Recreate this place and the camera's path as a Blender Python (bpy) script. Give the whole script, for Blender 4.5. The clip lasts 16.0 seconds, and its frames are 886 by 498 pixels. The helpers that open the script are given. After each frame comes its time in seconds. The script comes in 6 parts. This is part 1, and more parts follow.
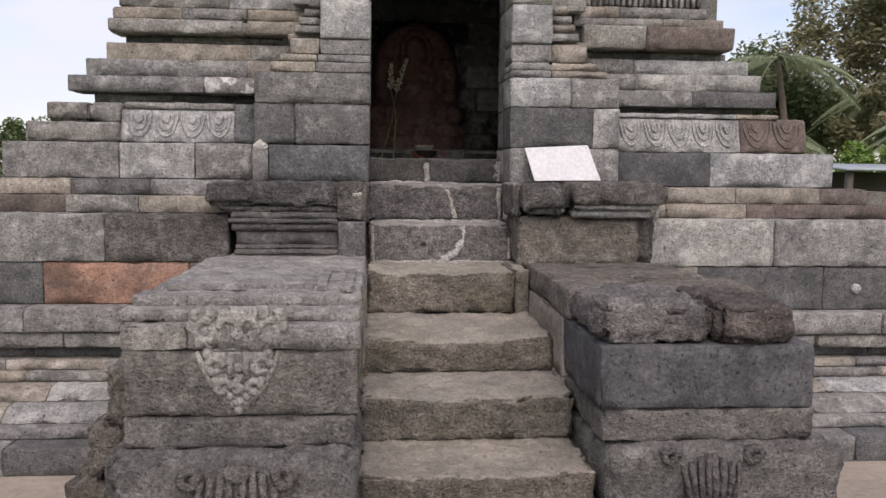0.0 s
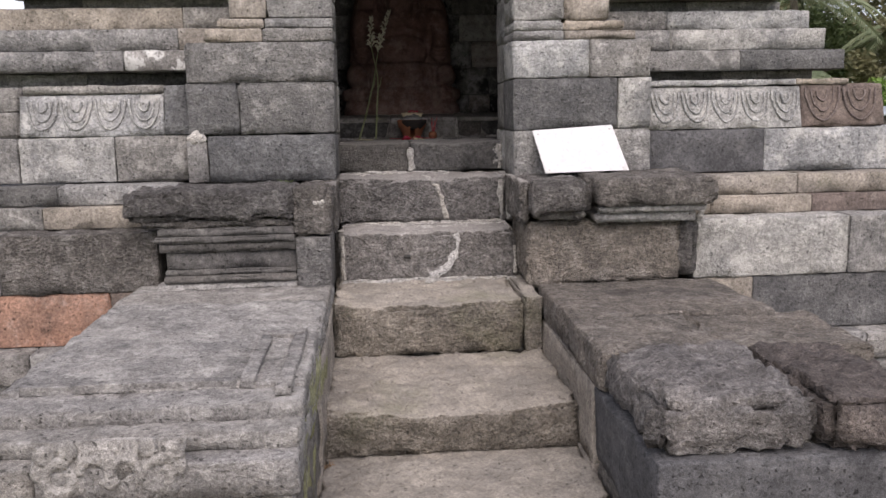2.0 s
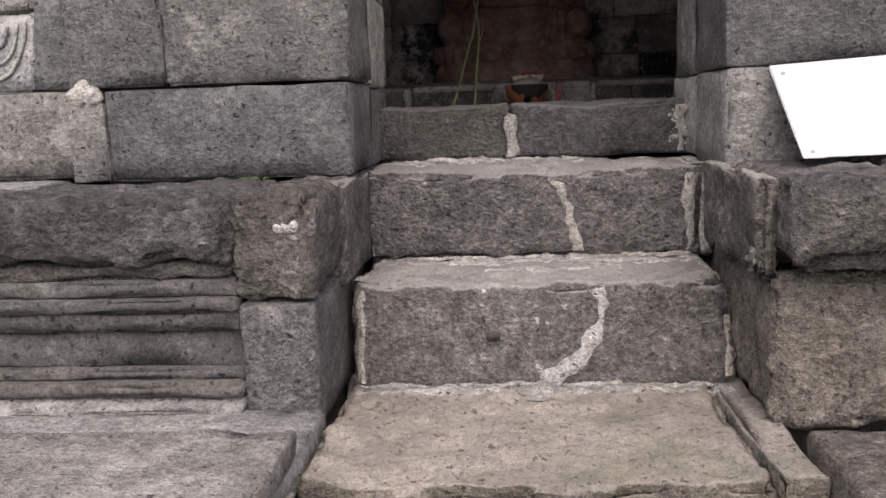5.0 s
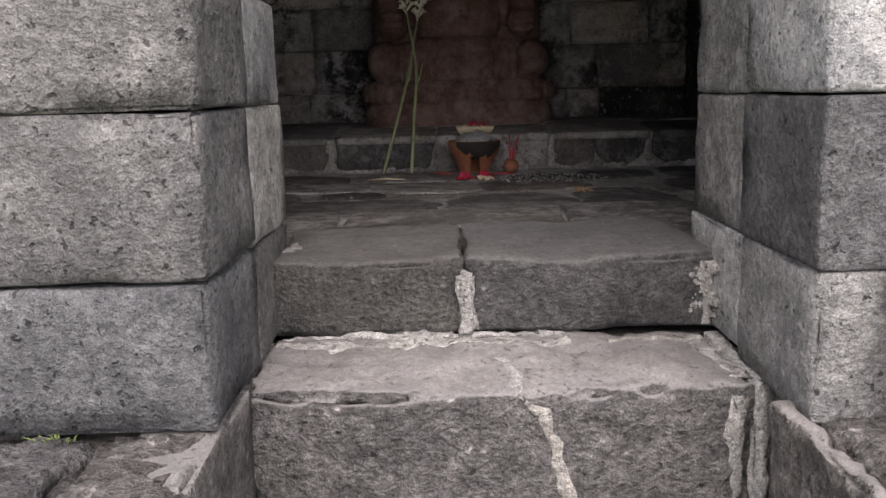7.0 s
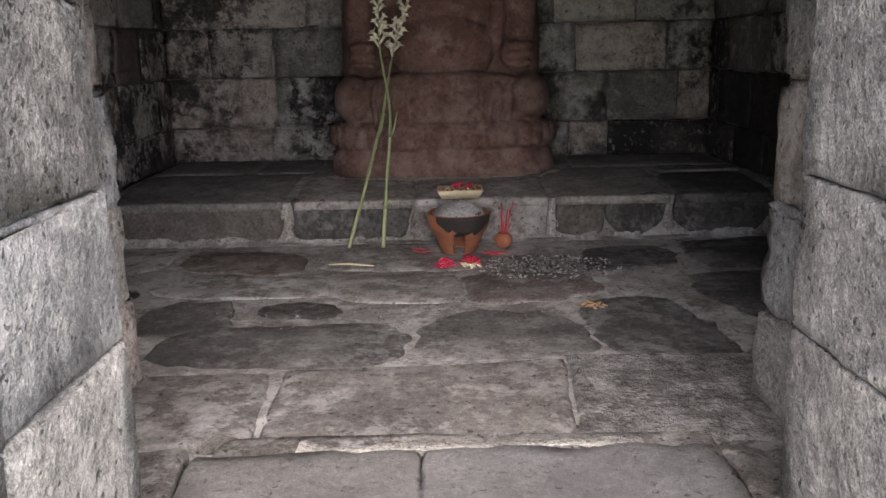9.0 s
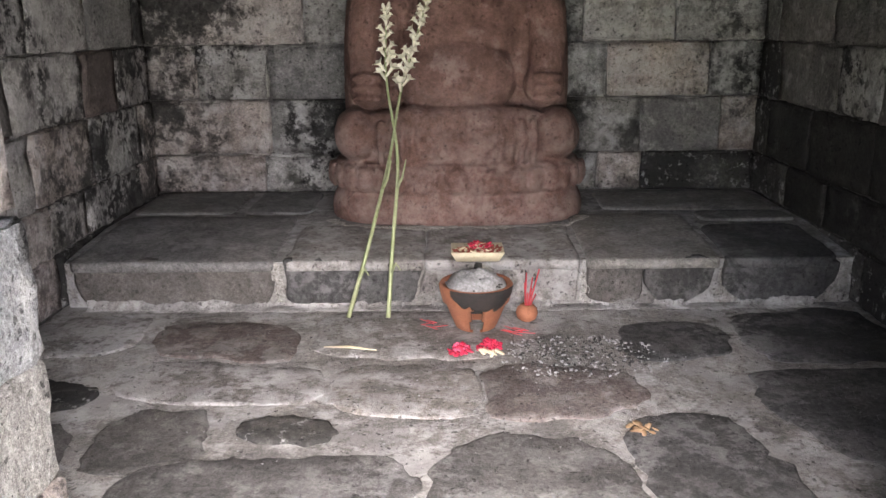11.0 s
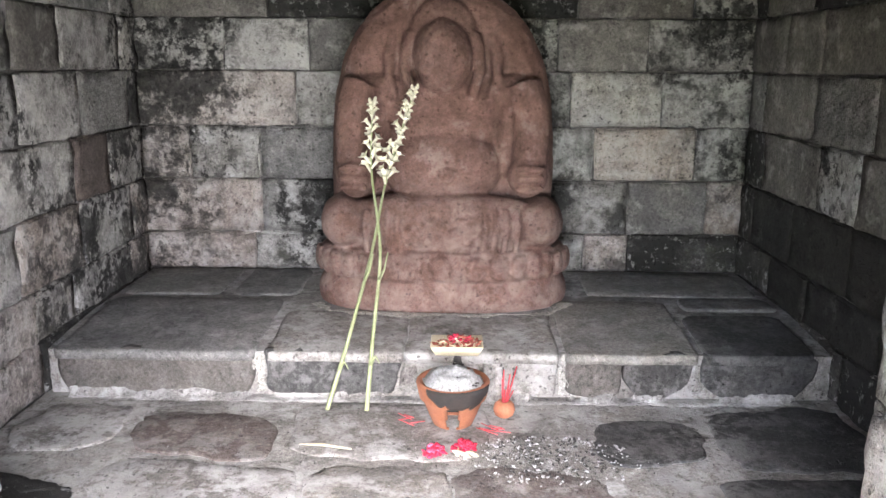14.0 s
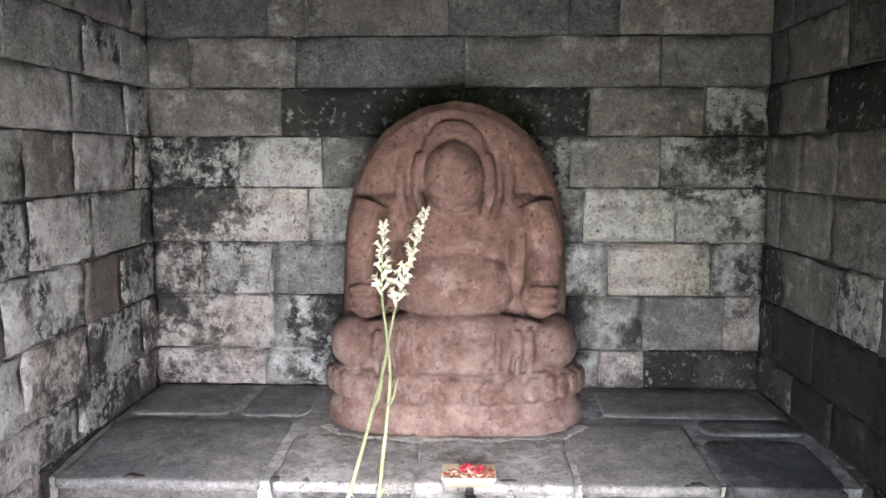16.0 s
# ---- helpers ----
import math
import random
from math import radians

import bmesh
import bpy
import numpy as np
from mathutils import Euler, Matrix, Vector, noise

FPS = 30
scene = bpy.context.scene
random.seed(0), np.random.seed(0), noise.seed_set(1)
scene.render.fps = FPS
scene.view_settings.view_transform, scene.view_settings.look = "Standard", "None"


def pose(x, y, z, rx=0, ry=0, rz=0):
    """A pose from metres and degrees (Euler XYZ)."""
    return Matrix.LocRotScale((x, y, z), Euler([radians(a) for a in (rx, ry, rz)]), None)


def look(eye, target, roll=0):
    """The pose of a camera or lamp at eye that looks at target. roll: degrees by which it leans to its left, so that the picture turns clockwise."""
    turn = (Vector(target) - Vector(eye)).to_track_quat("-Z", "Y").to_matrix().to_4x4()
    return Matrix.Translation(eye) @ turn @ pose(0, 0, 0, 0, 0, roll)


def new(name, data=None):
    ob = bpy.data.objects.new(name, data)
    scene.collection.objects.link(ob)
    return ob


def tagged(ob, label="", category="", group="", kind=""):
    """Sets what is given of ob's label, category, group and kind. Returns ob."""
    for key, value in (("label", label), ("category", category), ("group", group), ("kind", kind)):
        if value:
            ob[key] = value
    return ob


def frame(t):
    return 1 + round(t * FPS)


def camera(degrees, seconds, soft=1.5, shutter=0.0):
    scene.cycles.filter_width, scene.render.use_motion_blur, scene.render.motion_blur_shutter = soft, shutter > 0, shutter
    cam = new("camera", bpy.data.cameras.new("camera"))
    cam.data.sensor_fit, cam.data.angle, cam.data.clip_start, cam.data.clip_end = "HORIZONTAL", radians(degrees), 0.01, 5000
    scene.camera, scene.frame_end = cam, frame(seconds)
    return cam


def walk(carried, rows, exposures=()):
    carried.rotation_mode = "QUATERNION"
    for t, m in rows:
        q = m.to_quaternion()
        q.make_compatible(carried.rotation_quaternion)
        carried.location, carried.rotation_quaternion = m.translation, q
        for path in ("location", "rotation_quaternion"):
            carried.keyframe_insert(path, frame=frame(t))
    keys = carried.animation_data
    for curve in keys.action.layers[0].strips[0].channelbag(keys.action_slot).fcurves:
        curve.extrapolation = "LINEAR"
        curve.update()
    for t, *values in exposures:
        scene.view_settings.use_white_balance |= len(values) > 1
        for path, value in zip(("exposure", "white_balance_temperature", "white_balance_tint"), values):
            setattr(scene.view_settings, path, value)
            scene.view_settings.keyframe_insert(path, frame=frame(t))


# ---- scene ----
cam = camera(56.4, 16.0)
PATH = [
    (0, (-0.463, 0.152, 1.475), (-0.305, 2.136, 1.285), 0.6),
    (0.5, (-0.322, 0.574, 1.594), (-0.168, 2.554, 1.36), -1.1),
    (1, (-0.293, 0.792, 1.789), (-0.139, 2.772, 1.553), -1.2),
    (1.5, (-0.333, 1.028, 1.803), (-0.176, 3.004, 1.537), -1.1),
    (2, (-0.309, 1.262, 1.735), (-0.157, 3.229, 1.404), -1.0),
    (2.5, (-0.204, 1.621, 1.594), (-0.179, 3.591, 1.247), -0.9),
    (3, (-0.176, 1.964, 1.52), (-0.188, 3.936, 1.183), -1.0),
    (3.2, (-0.175, 2.142, 1.522), (-0.194, 4.112, 1.176), -1.1),
    (5.3, (-0.131, 3.596, 1.578), (-0.296, 5.56, 1.24), -2.1),
    (5.5, (-0.153, 3.683, 1.648), (-0.313, 5.649, 1.313), -2.1),
    (6, (-0.175, 3.93, 1.699), (-0.329, 5.891, 1.337), -2.4),
    (6.5, (-0.162, 4.176, 1.841), (-0.173, 6.14, 1.465), -1.6),
    (7, (-0.158, 4.321, 1.913), (-0.165, 6.283, 1.528), -1.5),
    (7.5, (-0.186, 4.539, 2.031), (-0.19, 6.493, 1.606), -1.3),
    (8, (-0.175, 4.654, 2.111), (-0.18, 6.604, 1.667), -1.3),
    (8.5, (-0.108, 4.885, 2.111), (-0.114, 6.83, 1.647), -1.3),
    (9, (-0.073, 5.098, 2.27), (-0.074, 7.042, 1.803), -1.2),
    (9.5, (-0.148, 5.26, 2.306), (-0.145, 7.205, 1.841), -1.2),
    (9.7, (-0.176, 5.328, 2.323), (-0.174, 7.276, 1.868), -1.2),
    (11.8, (-0.051, 5.663, 2.575), (-0.073, 7.577, 1.995), 0.1),
    (12, (-0.047, 5.659, 2.581), (-0.067, 7.573, 1.998), 0.3),
    (12.5, (-0.034, 5.656, 2.591), (-0.055, 7.57, 2.01), 0.3),
    (13, (-0.009, 5.648, 2.624), (-0.032, 7.571, 2.075), 0.3),
    (13.5, (-0.007, 5.632, 2.67), (-0.031, 7.574, 2.193), 0.3),
    (14, (-0.008, 5.633, 2.693), (-0.038, 7.584, 2.256), 0.3),
    (14.5, (0.005, 5.672, 2.723), (-0.037, 7.628, 2.307), 0.3),
    (15, (-0.001, 5.687, 2.738), (-0.05, 7.652, 2.37), 0.2),
    (15.5, (0.001, 5.699, 2.772), (-0.058, 7.671, 2.447), 0.1),
    (16, (0.011, 5.697, 2.805), (-0.061, 7.683, 2.583), 0.0),
]
EXPOSURES = [(0.0, 0.64, 6850, 18), (1.0, 0.92, 6850, 18), (2.0, 0.95, 6800, 18), (5.5, 1.15, 6950, 19), (7.0, 1.5, 6750, 18), (8.0, 2.0, 6650, 16), (8.5, 2.5, 6700, 17), (9.0, 2.92, 6750, 18), (9.7, 3.55, 6750, 18), (12.0, 4.8, 6600, 16), (14.0, 5.38, 6400, 15), (15.0, 5.6, 6300, 15), (16.0, 5.75, 6250, 15)]
walk(cam, [(t, look(eye, target, roll)) for t, eye, target, roll in PATH], EXPOSURES)

# ---- world and light: bright overcast day ----
world = bpy.data.worlds.new("sky")
scene.world = world
world.use_nodes = True
wn, wl = world.node_tree.nodes, world.node_tree.links
wn.clear()
w_out = wn.new("ShaderNodeOutputWorld")
w_bg = wn.new("ShaderNodeBackground")
w_sky = wn.new("ShaderNodeTexSky")
w_sky.sky_type, w_sky.sun_disc = "NISHITA", False
w_sky.sun_elevation, w_sky.sun_rotation = radians(49.5), radians(175)
w_co = wn.new("ShaderNodeTexCoord")
w_map = wn.new("ShaderNodeMapping")
w_map.inputs["Scale"].default_value = (1.0, 1.0, 2.4)
w_cloud = wn.new("ShaderNodeTexNoise")
w_cloud.inputs["Scale"].default_value, w_cloud.inputs["Detail"].default_value = 2.2, 6.0
w_ramp = wn.new("ShaderNodeValToRGB")
w_ramp.color_ramp.elements[0].position, w_ramp.color_ramp.elements[1].position = 0.36, 0.62
w_mix = wn.new("ShaderNodeMix")
w_mix.data_type = "RGBA"
w_mix.inputs[7].default_value = (4.9, 5.3, 6.1, 1)
wl.new(w_co.outputs["Generated"], w_map.inputs["Vector"])
wl.new(w_map.outputs["Vector"], w_cloud.inputs["Vector"])
wl.new(w_cloud.outputs["Fac"], w_ramp.inputs["Fac"])
wl.new(w_ramp.outputs["Color"], w_mix.inputs[0])
wl.new(w_sky.outputs["Color"], w_mix.inputs[6])
wl.new(w_mix.outputs[2], w_bg.inputs["Color"])
wl.new(w_bg.outputs["Background"], w_out.inputs["Surface"])
w_bg.inputs["Strength"].default_value = 0.11
sun = new("sun", bpy.data.lights.new("sun", "SUN"))
sun.data.energy, sun.data.angle, sun.data.color = 2.1, radians(65), (1.0, 0.96, 0.9)
sun.matrix_world = look((0, 0, 0), (-0.07, 0.85, -1.0))

# Added area lamp in the doorway, topping up the daylight that enters.
door_fill = new("doorway_fill", bpy.data.lights.new("doorway_fill", "AREA"))
door_fill.data.shape, door_fill.data.size, door_fill.data.size_y = "RECTANGLE", 0.85, 0.75
door_fill.data.energy, door_fill.data.color = 0.75, (0.97, 0.98, 1.0)
door_fill.data.spread = radians(100)
door_fill.matrix_world = look((-0.06, 6.19, 1.97), (-0.75, 8.9, 1.72))


# ---- materials ----
def mat(name):
    m = bpy.data.materials.new(name)
    m.use_nodes = True
    nt = m.node_tree
    return m, nt.nodes, nt.links, nt.nodes["Principled BSDF"]


def tex_noise(n, l, vec, scale, detail=4.0, rough=0.55):
    t = n.new("ShaderNodeTexNoise")
    t.inputs["Scale"].default_value, t.inputs["Detail"].default_value, t.inputs["Roughness"].default_value = scale, detail, rough
    l.new(vec, t.inputs["Vector"])
    return t.outputs["Fac"]


def ramp(n, l, fac, a, b, ca=(0, 0, 0, 1), cb=(1, 1, 1, 1)):
    r = n.new("ShaderNodeValToRGB")
    r.color_ramp.elements[0].position, r.color_ramp.elements[1].position = a, b
    r.color_ramp.elements[0].color, r.color_ramp.elements[1].color = ca, cb
    l.new(fac, r.inputs["Fac"])
    return r.outputs["Color"]


def mixed(n, l, fac, a, b, how="MIX"):
    m = n.new("ShaderNodeMix")
    m.data_type, m.blend_type = "RGBA", how
    for value, slot in ((fac, 0), (a, 6), (b, 7)):
        if isinstance(value, (int, float)):
            m.inputs[slot].default_value = value
        elif isinstance(value, tuple):
            m.inputs[slot].default_value = (*value, 1) if len(value) == 3 else value
        else:
            l.new(value, m.inputs[slot])
    return m.outputs[2]


def scaled(n, l, fac, k):
    m = n.new("ShaderNodeMath")
    m.operation = "MULTIPLY"
    l.new(fac, m.inputs[0])
    m.inputs[1].default_value = k
    return m.outputs[0]


def stone(name, base, other, spread=0.35, stain=0.5, stain_at=(0.52, 0.66), stain_col=(0.03, 0.028, 0.026), pale=0.3, pale_at=(0.56, 0.7),
          pale_col=(0.5, 0.48, 0.45), moss=0.0, moss_col=(0.10, 0.11, 0.03), pits=0.7, bump=0.5, chisel=0.0, blotch=2.2, mould=0.0, trodden=0.0, grit=1.0, damp=0.0, lime=None, splash=0.0):
    """Weathered volcanic stone: two tones, each block its own value, clouds, grain, open pores, stains and lichen.
    trodden: how far tops take pale_col, for foot wear and sky light.
    """
    m, n, l, p = mat(name)
    geo, info = n.new("ShaderNodeNewGeometry"), n.new("ShaderNodeObjectInfo")
    shift = n.new("ShaderNodeVectorMath")
    shift.operation = "MULTIPLY_ADD"
    l.new(info.outputs["Random"], shift.inputs[0])
    shift.inputs[1].default_value = (31.0, 17.0, 23.0)
    l.new(geo.outputs["Position"], shift.inputs[2])
    vec = shift.outputs[0]
    grain = tex_noise(n, l, vec, 300, 3, 0.7)
    speck = tex_noise(n, l, vec, 70, 5, 0.68)
    mid = tex_noise(n, l, vec, 15, 8, 0.68)
    cloud = tex_noise(n, l, vec, 4.5, 7, 0.62)
    big = tex_noise(n, l, vec, blotch, 5, 0.6)
    spots = tex_noise(n, l, vec, 7.5, 9, 0.72)
    col = mixed(n, l, ramp(n, l, big, 0.32, 0.68), base, other)
    dim, lit = 1 - spread, 1 + spread * 0.8
    value = ramp(n, l, info.outputs["Random"], 0.0, 1.0, (dim, dim, dim, 1), (lit, lit, lit * 0.98, 1))
    col = mixed(n, l, 1.0, col, value, "MULTIPLY")
    hue = n.new("ShaderNodeMath")
    hue.operation = "FRACT"
    l.new(scaled(n, l, info.outputs["Random"], 7.31), hue.inputs[0])
    tint = ramp(n, l, hue.outputs[0], 0.0, 1.0, (0.985, 0.997, 1.02, 1), (1.022, 1.0, 0.968, 1))
    col = mixed(n, l, 1.0, col, tint, "MULTIPLY")
    col = mixed(n, l, 1.0, col, ramp(n, l, cloud, 0.32, 0.68, (0.76, 0.765, 0.775, 1), (1.24, 1.235, 1.22, 1)), "MULTIPLY")
    col = mixed(n, l, 1.0, col, ramp(n, l, mid, 0.3, 0.7, (0.72, 0.72, 0.72, 1), (1.27, 1.265, 1.26, 1)), "MULTIPLY")
    col = mixed(n, l, 1.0, col, ramp(n, l, speck, 0.3, 0.7, (*(1 - 0.4 * grit,) * 3, 1), (*(1 + 0.42 * grit,) * 3, 1)), "MULTIPLY")
    col = mixed(n, l, 1.0, col, ramp(n, l, grain, 0.33, 0.67, (*(1 - 0.4 * grit,) * 3, 1), (*(1 + 0.45 * grit,) * 3, 1)), "MULTIPLY")
    if pale:
        col = mixed(n, l, scaled(n, l, ramp(n, l, spots, *pale_at), pale), col, pale_col)
        # thin bloom of lime in broad clouds, broken by the grain
        bloom = mixed(n, l, 1.0, ramp(n, l, tex_noise(n, l, vec, 3.3, 6, 0.6), 0.48, 0.68), ramp(n, l, tex_noise(n, l, vec, 45, 6, 0.75), 0.42, 0.62), "MULTIPLY")
        col = mixed(n, l, scaled(n, l, bloom, 0.5 * pale), col, pale_col)
    if stain:
        rough_edge = tex_noise(n, l, geo.outputs["Position"] if mould else vec, 3.1, 9, 0.72)
        col = mixed(n, l, scaled(n, l, ramp(n, l, rough_edge, *stain_at), stain), col, stain_col)
    if moss:
        col = mixed(n, l, scaled(n, l, ramp(n, l, tex_noise(n, l, geo.outputs["Position"], 2.6, 7, 0.66), 0.55, 0.7), moss), col, moss_col)
    if mould:
        patch = ramp(n, l, tex_noise(n, l, geo.outputs["Position"], 1.7, 4, 0.6), 0.43, 0.54)
        fleck = ramp(n, l, tex_noise(n, l, geo.outputs["Position"], 17, 9, 0.75), 0.49, 0.55)
        col = mixed(n, l, scaled(n, l, mixed(n, l, 1.0, patch, fleck, "MULTIPLY"), min(1.0, mould * 1.15)), col, (0.02, 0.019, 0.018))
        deep = ramp(n, l, tex_noise(n, l, geo.outputs["Position"], 1.7, 9, 0.74), 0.545 - 0.11 * damp, 0.59 - 0.09 * damp)
        col = mixed(n, l, scaled(n, l, deep, 0.88), col, (0.022, 0.021, 0.02))
        col = mixed(n, l, scaled(n, l, ramp(n, l, tex_noise(n, l, geo.outputs["Position"], 24, 8, 0.7), 0.57, 0.66), mould * (0.3 + 0.65 * damp)), col, (0.36, 0.35, 0.34))
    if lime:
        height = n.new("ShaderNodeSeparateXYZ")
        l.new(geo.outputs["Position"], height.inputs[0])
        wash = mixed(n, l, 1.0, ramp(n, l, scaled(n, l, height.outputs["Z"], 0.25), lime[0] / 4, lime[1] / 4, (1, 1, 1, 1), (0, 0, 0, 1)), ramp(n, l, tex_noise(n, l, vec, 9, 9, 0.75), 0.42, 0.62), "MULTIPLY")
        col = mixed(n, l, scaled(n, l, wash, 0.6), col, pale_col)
    if splash:
        # lime trodden over stones and joints alike
        wide = ramp(n, l, tex_noise(n, l, geo.outputs["Position"], 1.9, 5, 0.55), 0.40, 0.60)
        torn = ramp(n, l, tex_noise(n, l, geo.outputs["Position"], 11, 10, 0.78), 0.47, 0.56)
        col = mixed(n, l, scaled(n, l, mixed(n, l, 1.0, wide, torn, "MULTIPLY"), splash), col, (0.46, 0.445, 0.432))
        mud = ramp(n, l, tex_noise(n, l, geo.outputs["Position"], 5.5, 9, 0.72), 0.53, 0.62)
        col = mixed(n, l, scaled(n, l, mud, 0.5 * splash), col, (0.10, 0.087, 0.078))
    # open pores: sparse round holes of uneven size, and a finer pitting
    warp = n.new("ShaderNodeVectorMath")
    warp.operation = "MULTIPLY_ADD"
    fuzz = n.new("ShaderNodeTexNoise")
    fuzz.inputs["Scale"].default_value, fuzz.inputs["Detail"].default_value = 60, 2
    l.new(vec, fuzz.inputs["Vector"])
    l.new(fuzz.outputs["Color"], warp.inputs[0])
    warp.inputs[1].default_value = (0.03, 0.03, 0.03)
    l.new(vec, warp.inputs[2])
    cells = n.new("ShaderNodeTexVoronoi")
    cells.inputs["Scale"].default_value = 62
    l.new(warp.outputs[0], cells.inputs["Vector"])
    size = n.new("ShaderNodeSeparateColor")
    l.new(cells.outputs["Color"], size.inputs[0])
    gap = n.new("ShaderNodeMath")
    gap.operation = "SUBTRACT"
    l.new(cells.outputs["Distance"], gap.inputs[0])
    l.new(ramp(n, l, size.outputs[0], 0.74, 1.0, (0, 0, 0, 1), (0.3, 0.3, 0.3, 1)), gap.inputs[1])
    holes = ramp(n, l, gap.outputs[0], 0.0, 0.12, (0.14, 0.14, 0.14, 1), (1, 1, 1, 1))
    fine = ramp(n, l, tex_noise(n, l, vec, 95, 3, 0.6), 0.30, 0.37, (0.4, 0.4, 0.4, 1), (1, 1, 1, 1))
    pores = mixed(n, l, 1.0, holes, fine, "MULTIPLY")
    col = mixed(n, l, pits, col, mixed(n, l, 1.0, col, pores, "MULTIPLY"))
    l.new(col, p.inputs["Base Color"])
    p.inputs["Roughness"].default_value = 0.92
    p.inputs["Specular IOR Level"].default_value = 0.25
    high = mixed(n, l, 0.4, mixed(n, l, 0.5, mixed(n, l, 0.35, speck, grain), mid), pores)
    if chisel:
        # short tool marks, longer than they are high
        flat = n.new("ShaderNodeMapping")
        flat.inputs["Scale"].default_value = (0.95, 0.95, 1.12)
        l.new(vec, flat.inputs["Vector"])
        cut = ramp(n, l, mixed(n, l, 0.55, tex_noise(n, l, flat.outputs[0], 80, 5, 0.62), tex_noise(n, l, flat.outputs[0], 27, 6, 0.66)), 0.38, 0.61)
        # Tops: smoothed by feet, and toned in colour for the sky light they catch.
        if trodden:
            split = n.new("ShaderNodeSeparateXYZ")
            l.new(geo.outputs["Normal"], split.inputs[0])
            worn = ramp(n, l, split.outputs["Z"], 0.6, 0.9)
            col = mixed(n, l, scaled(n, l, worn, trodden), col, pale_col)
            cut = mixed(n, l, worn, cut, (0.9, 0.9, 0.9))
        # The cuts' shade is painted into the colour, dark in the hollows.
        col = mixed(n, l, 1.0, col, mixed(n, l, chisel, (1, 1, 1), mixed(n, l, cut, (0.33, 0.325, 0.32), (1.27, 1.27, 1.27))), "MULTIPLY")
        l.new(col, p.inputs["Base Color"])
        high = mixed(n, l, chisel, high, cut)
    b = n.new("ShaderNodeBump")
    b.inputs["Strength"].default_value, b.inputs["Distance"].default_value = min(1.0, bump * 1.7), 0.018 + 0.02 * chisel
    l.new(high, b.inputs["Height"])
    l.new(b.outputs["Normal"], p.inputs["Normal"])
    return m


def plain(name, col, other=None, rough=0.7, scale=40, bump=0.15, metal=0.0, dist=0.004):
    m, n, l, p = mat(name)
    geo = n.new("ShaderNodeNewGeometry")
    info = n.new("ShaderNodeObjectInfo")
    f = tex_noise(n, l, geo.outputs["Position"], scale, 5, 0.6)
    fine = tex_noise(n, l, geo.outputs["Position"], scale * 7, 3, 0.6)
    c = mixed(n, l, ramp(n, l, f, 0.3, 0.7), col, other or tuple(v * 0.7 for v in col))
    c = mixed(n, l, 1.0, c, ramp(n, l, info.outputs["Random"], 0, 1, (0.88, 0.88, 0.88, 1), (1.1, 1.1, 1.1, 1)), "MULTIPLY")
    c = mixed(n, l, 1.0, c, ramp(n, l, fine, 0.3, 0.7, (0.85, 0.85, 0.85, 1), (1.1, 1.1, 1.1, 1)), "MULTIPLY")
    l.new(c, p.inputs["Base Color"])
    p.inputs["Roughness"].default_value, p.inputs["Metallic"].default_value = rough, metal
    b = n.new("ShaderNodeBump")
    b.inputs["Strength"].default_value, b.inputs["Distance"].default_value = bump, dist
    l.new(fine, b.inputs["Height"])
    l.new(b.outputs["Normal"], p.inputs["Normal"])
    return m


def leafy(name, a, b):
    m, n, l, p = mat(name)
    geo = n.new("ShaderNodeNewGeometry")
    c = mixed(n, l, ramp(n, l, geo.outputs["Random Per Island"], 0, 1), a, b)
    l.new(c, p.inputs["Base Color"])
    p.inputs["Roughness"].default_value = 0.6
    t = n.new("ShaderNodeBsdfTranslucent")
    l.new(c, t.inputs["Color"])
    mx = n.new("ShaderNodeMixShader")
    mx.inputs[0].default_value = 0.3
    l.new(p.outputs[0], mx.inputs[1])
    l.new(t.outputs[0], mx.inputs[2])
    l.new(mx.outputs[0], n["Material Output"].inputs["Surface"])
    return m


GREY = stone("stone_grey", (0.20, 0.192, 0.186), (0.27, 0.262, 0.252), spread=0.2, stain=0.5, stain_at=(0.54, 0.62), stain_col=(0.08, 0.078, 0.077), pale=0.4, pale_at=(0.55, 0.62), pits=0.8, chisel=0.3)
LIGHT = stone("stone_pale", (0.265, 0.264, 0.26), (0.335, 0.33, 0.322), spread=0.1, stain=0.5, stain_at=(0.55, 0.62), stain_col=(0.11, 0.11, 0.115), pale=0.5, pale_at=(0.53, 0.61), pits=0.7, chisel=0.25)
MIDG = stone("stone_mid_grey", (0.128, 0.122, 0.117), (0.172, 0.163, 0.156), spread=0.1, stain=0.35, pale=0.3, bump=0.8, chisel=0.4)
MIDL = stone("stone_ash_grey", (0.135, 0.131, 0.13), (0.182, 0.177, 0.174), spread=0.08, stain=0.35, stain_col=(0.08, 0.078, 0.077), pale=0.35, pale_at=(0.55, 0.64), bump=0.8, chisel=0.3)
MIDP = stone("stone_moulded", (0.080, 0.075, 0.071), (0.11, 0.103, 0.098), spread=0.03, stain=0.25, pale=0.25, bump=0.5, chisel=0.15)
BASALT = stone("stone_basalt", (0.060, 0.059, 0.062), (0.086, 0.084, 0.087), spread=0.08, stain=0.2, pale=0.1, bump=0.7)
WET = stone("stone_damp", (0.045, 0.043, 0.042), (0.07, 0.067, 0.065), spread=0.15, stain=0.3, pale=0.12, pits=0.4, bump=0.5, splash=0.3)
DARK = stone("stone_dark", (0.097, 0.096, 0.098), (0.137, 0.135, 0.136), spread=0.12, stain=0.2, pale=0.12, bump=0.8, chisel=0.25)
BROWN = stone("stone_brown", (0.205, 0.18, 0.155), (0.265, 0.235, 0.205), spread=0.2, stain=0.45, pale=0.25, moss=0.15)
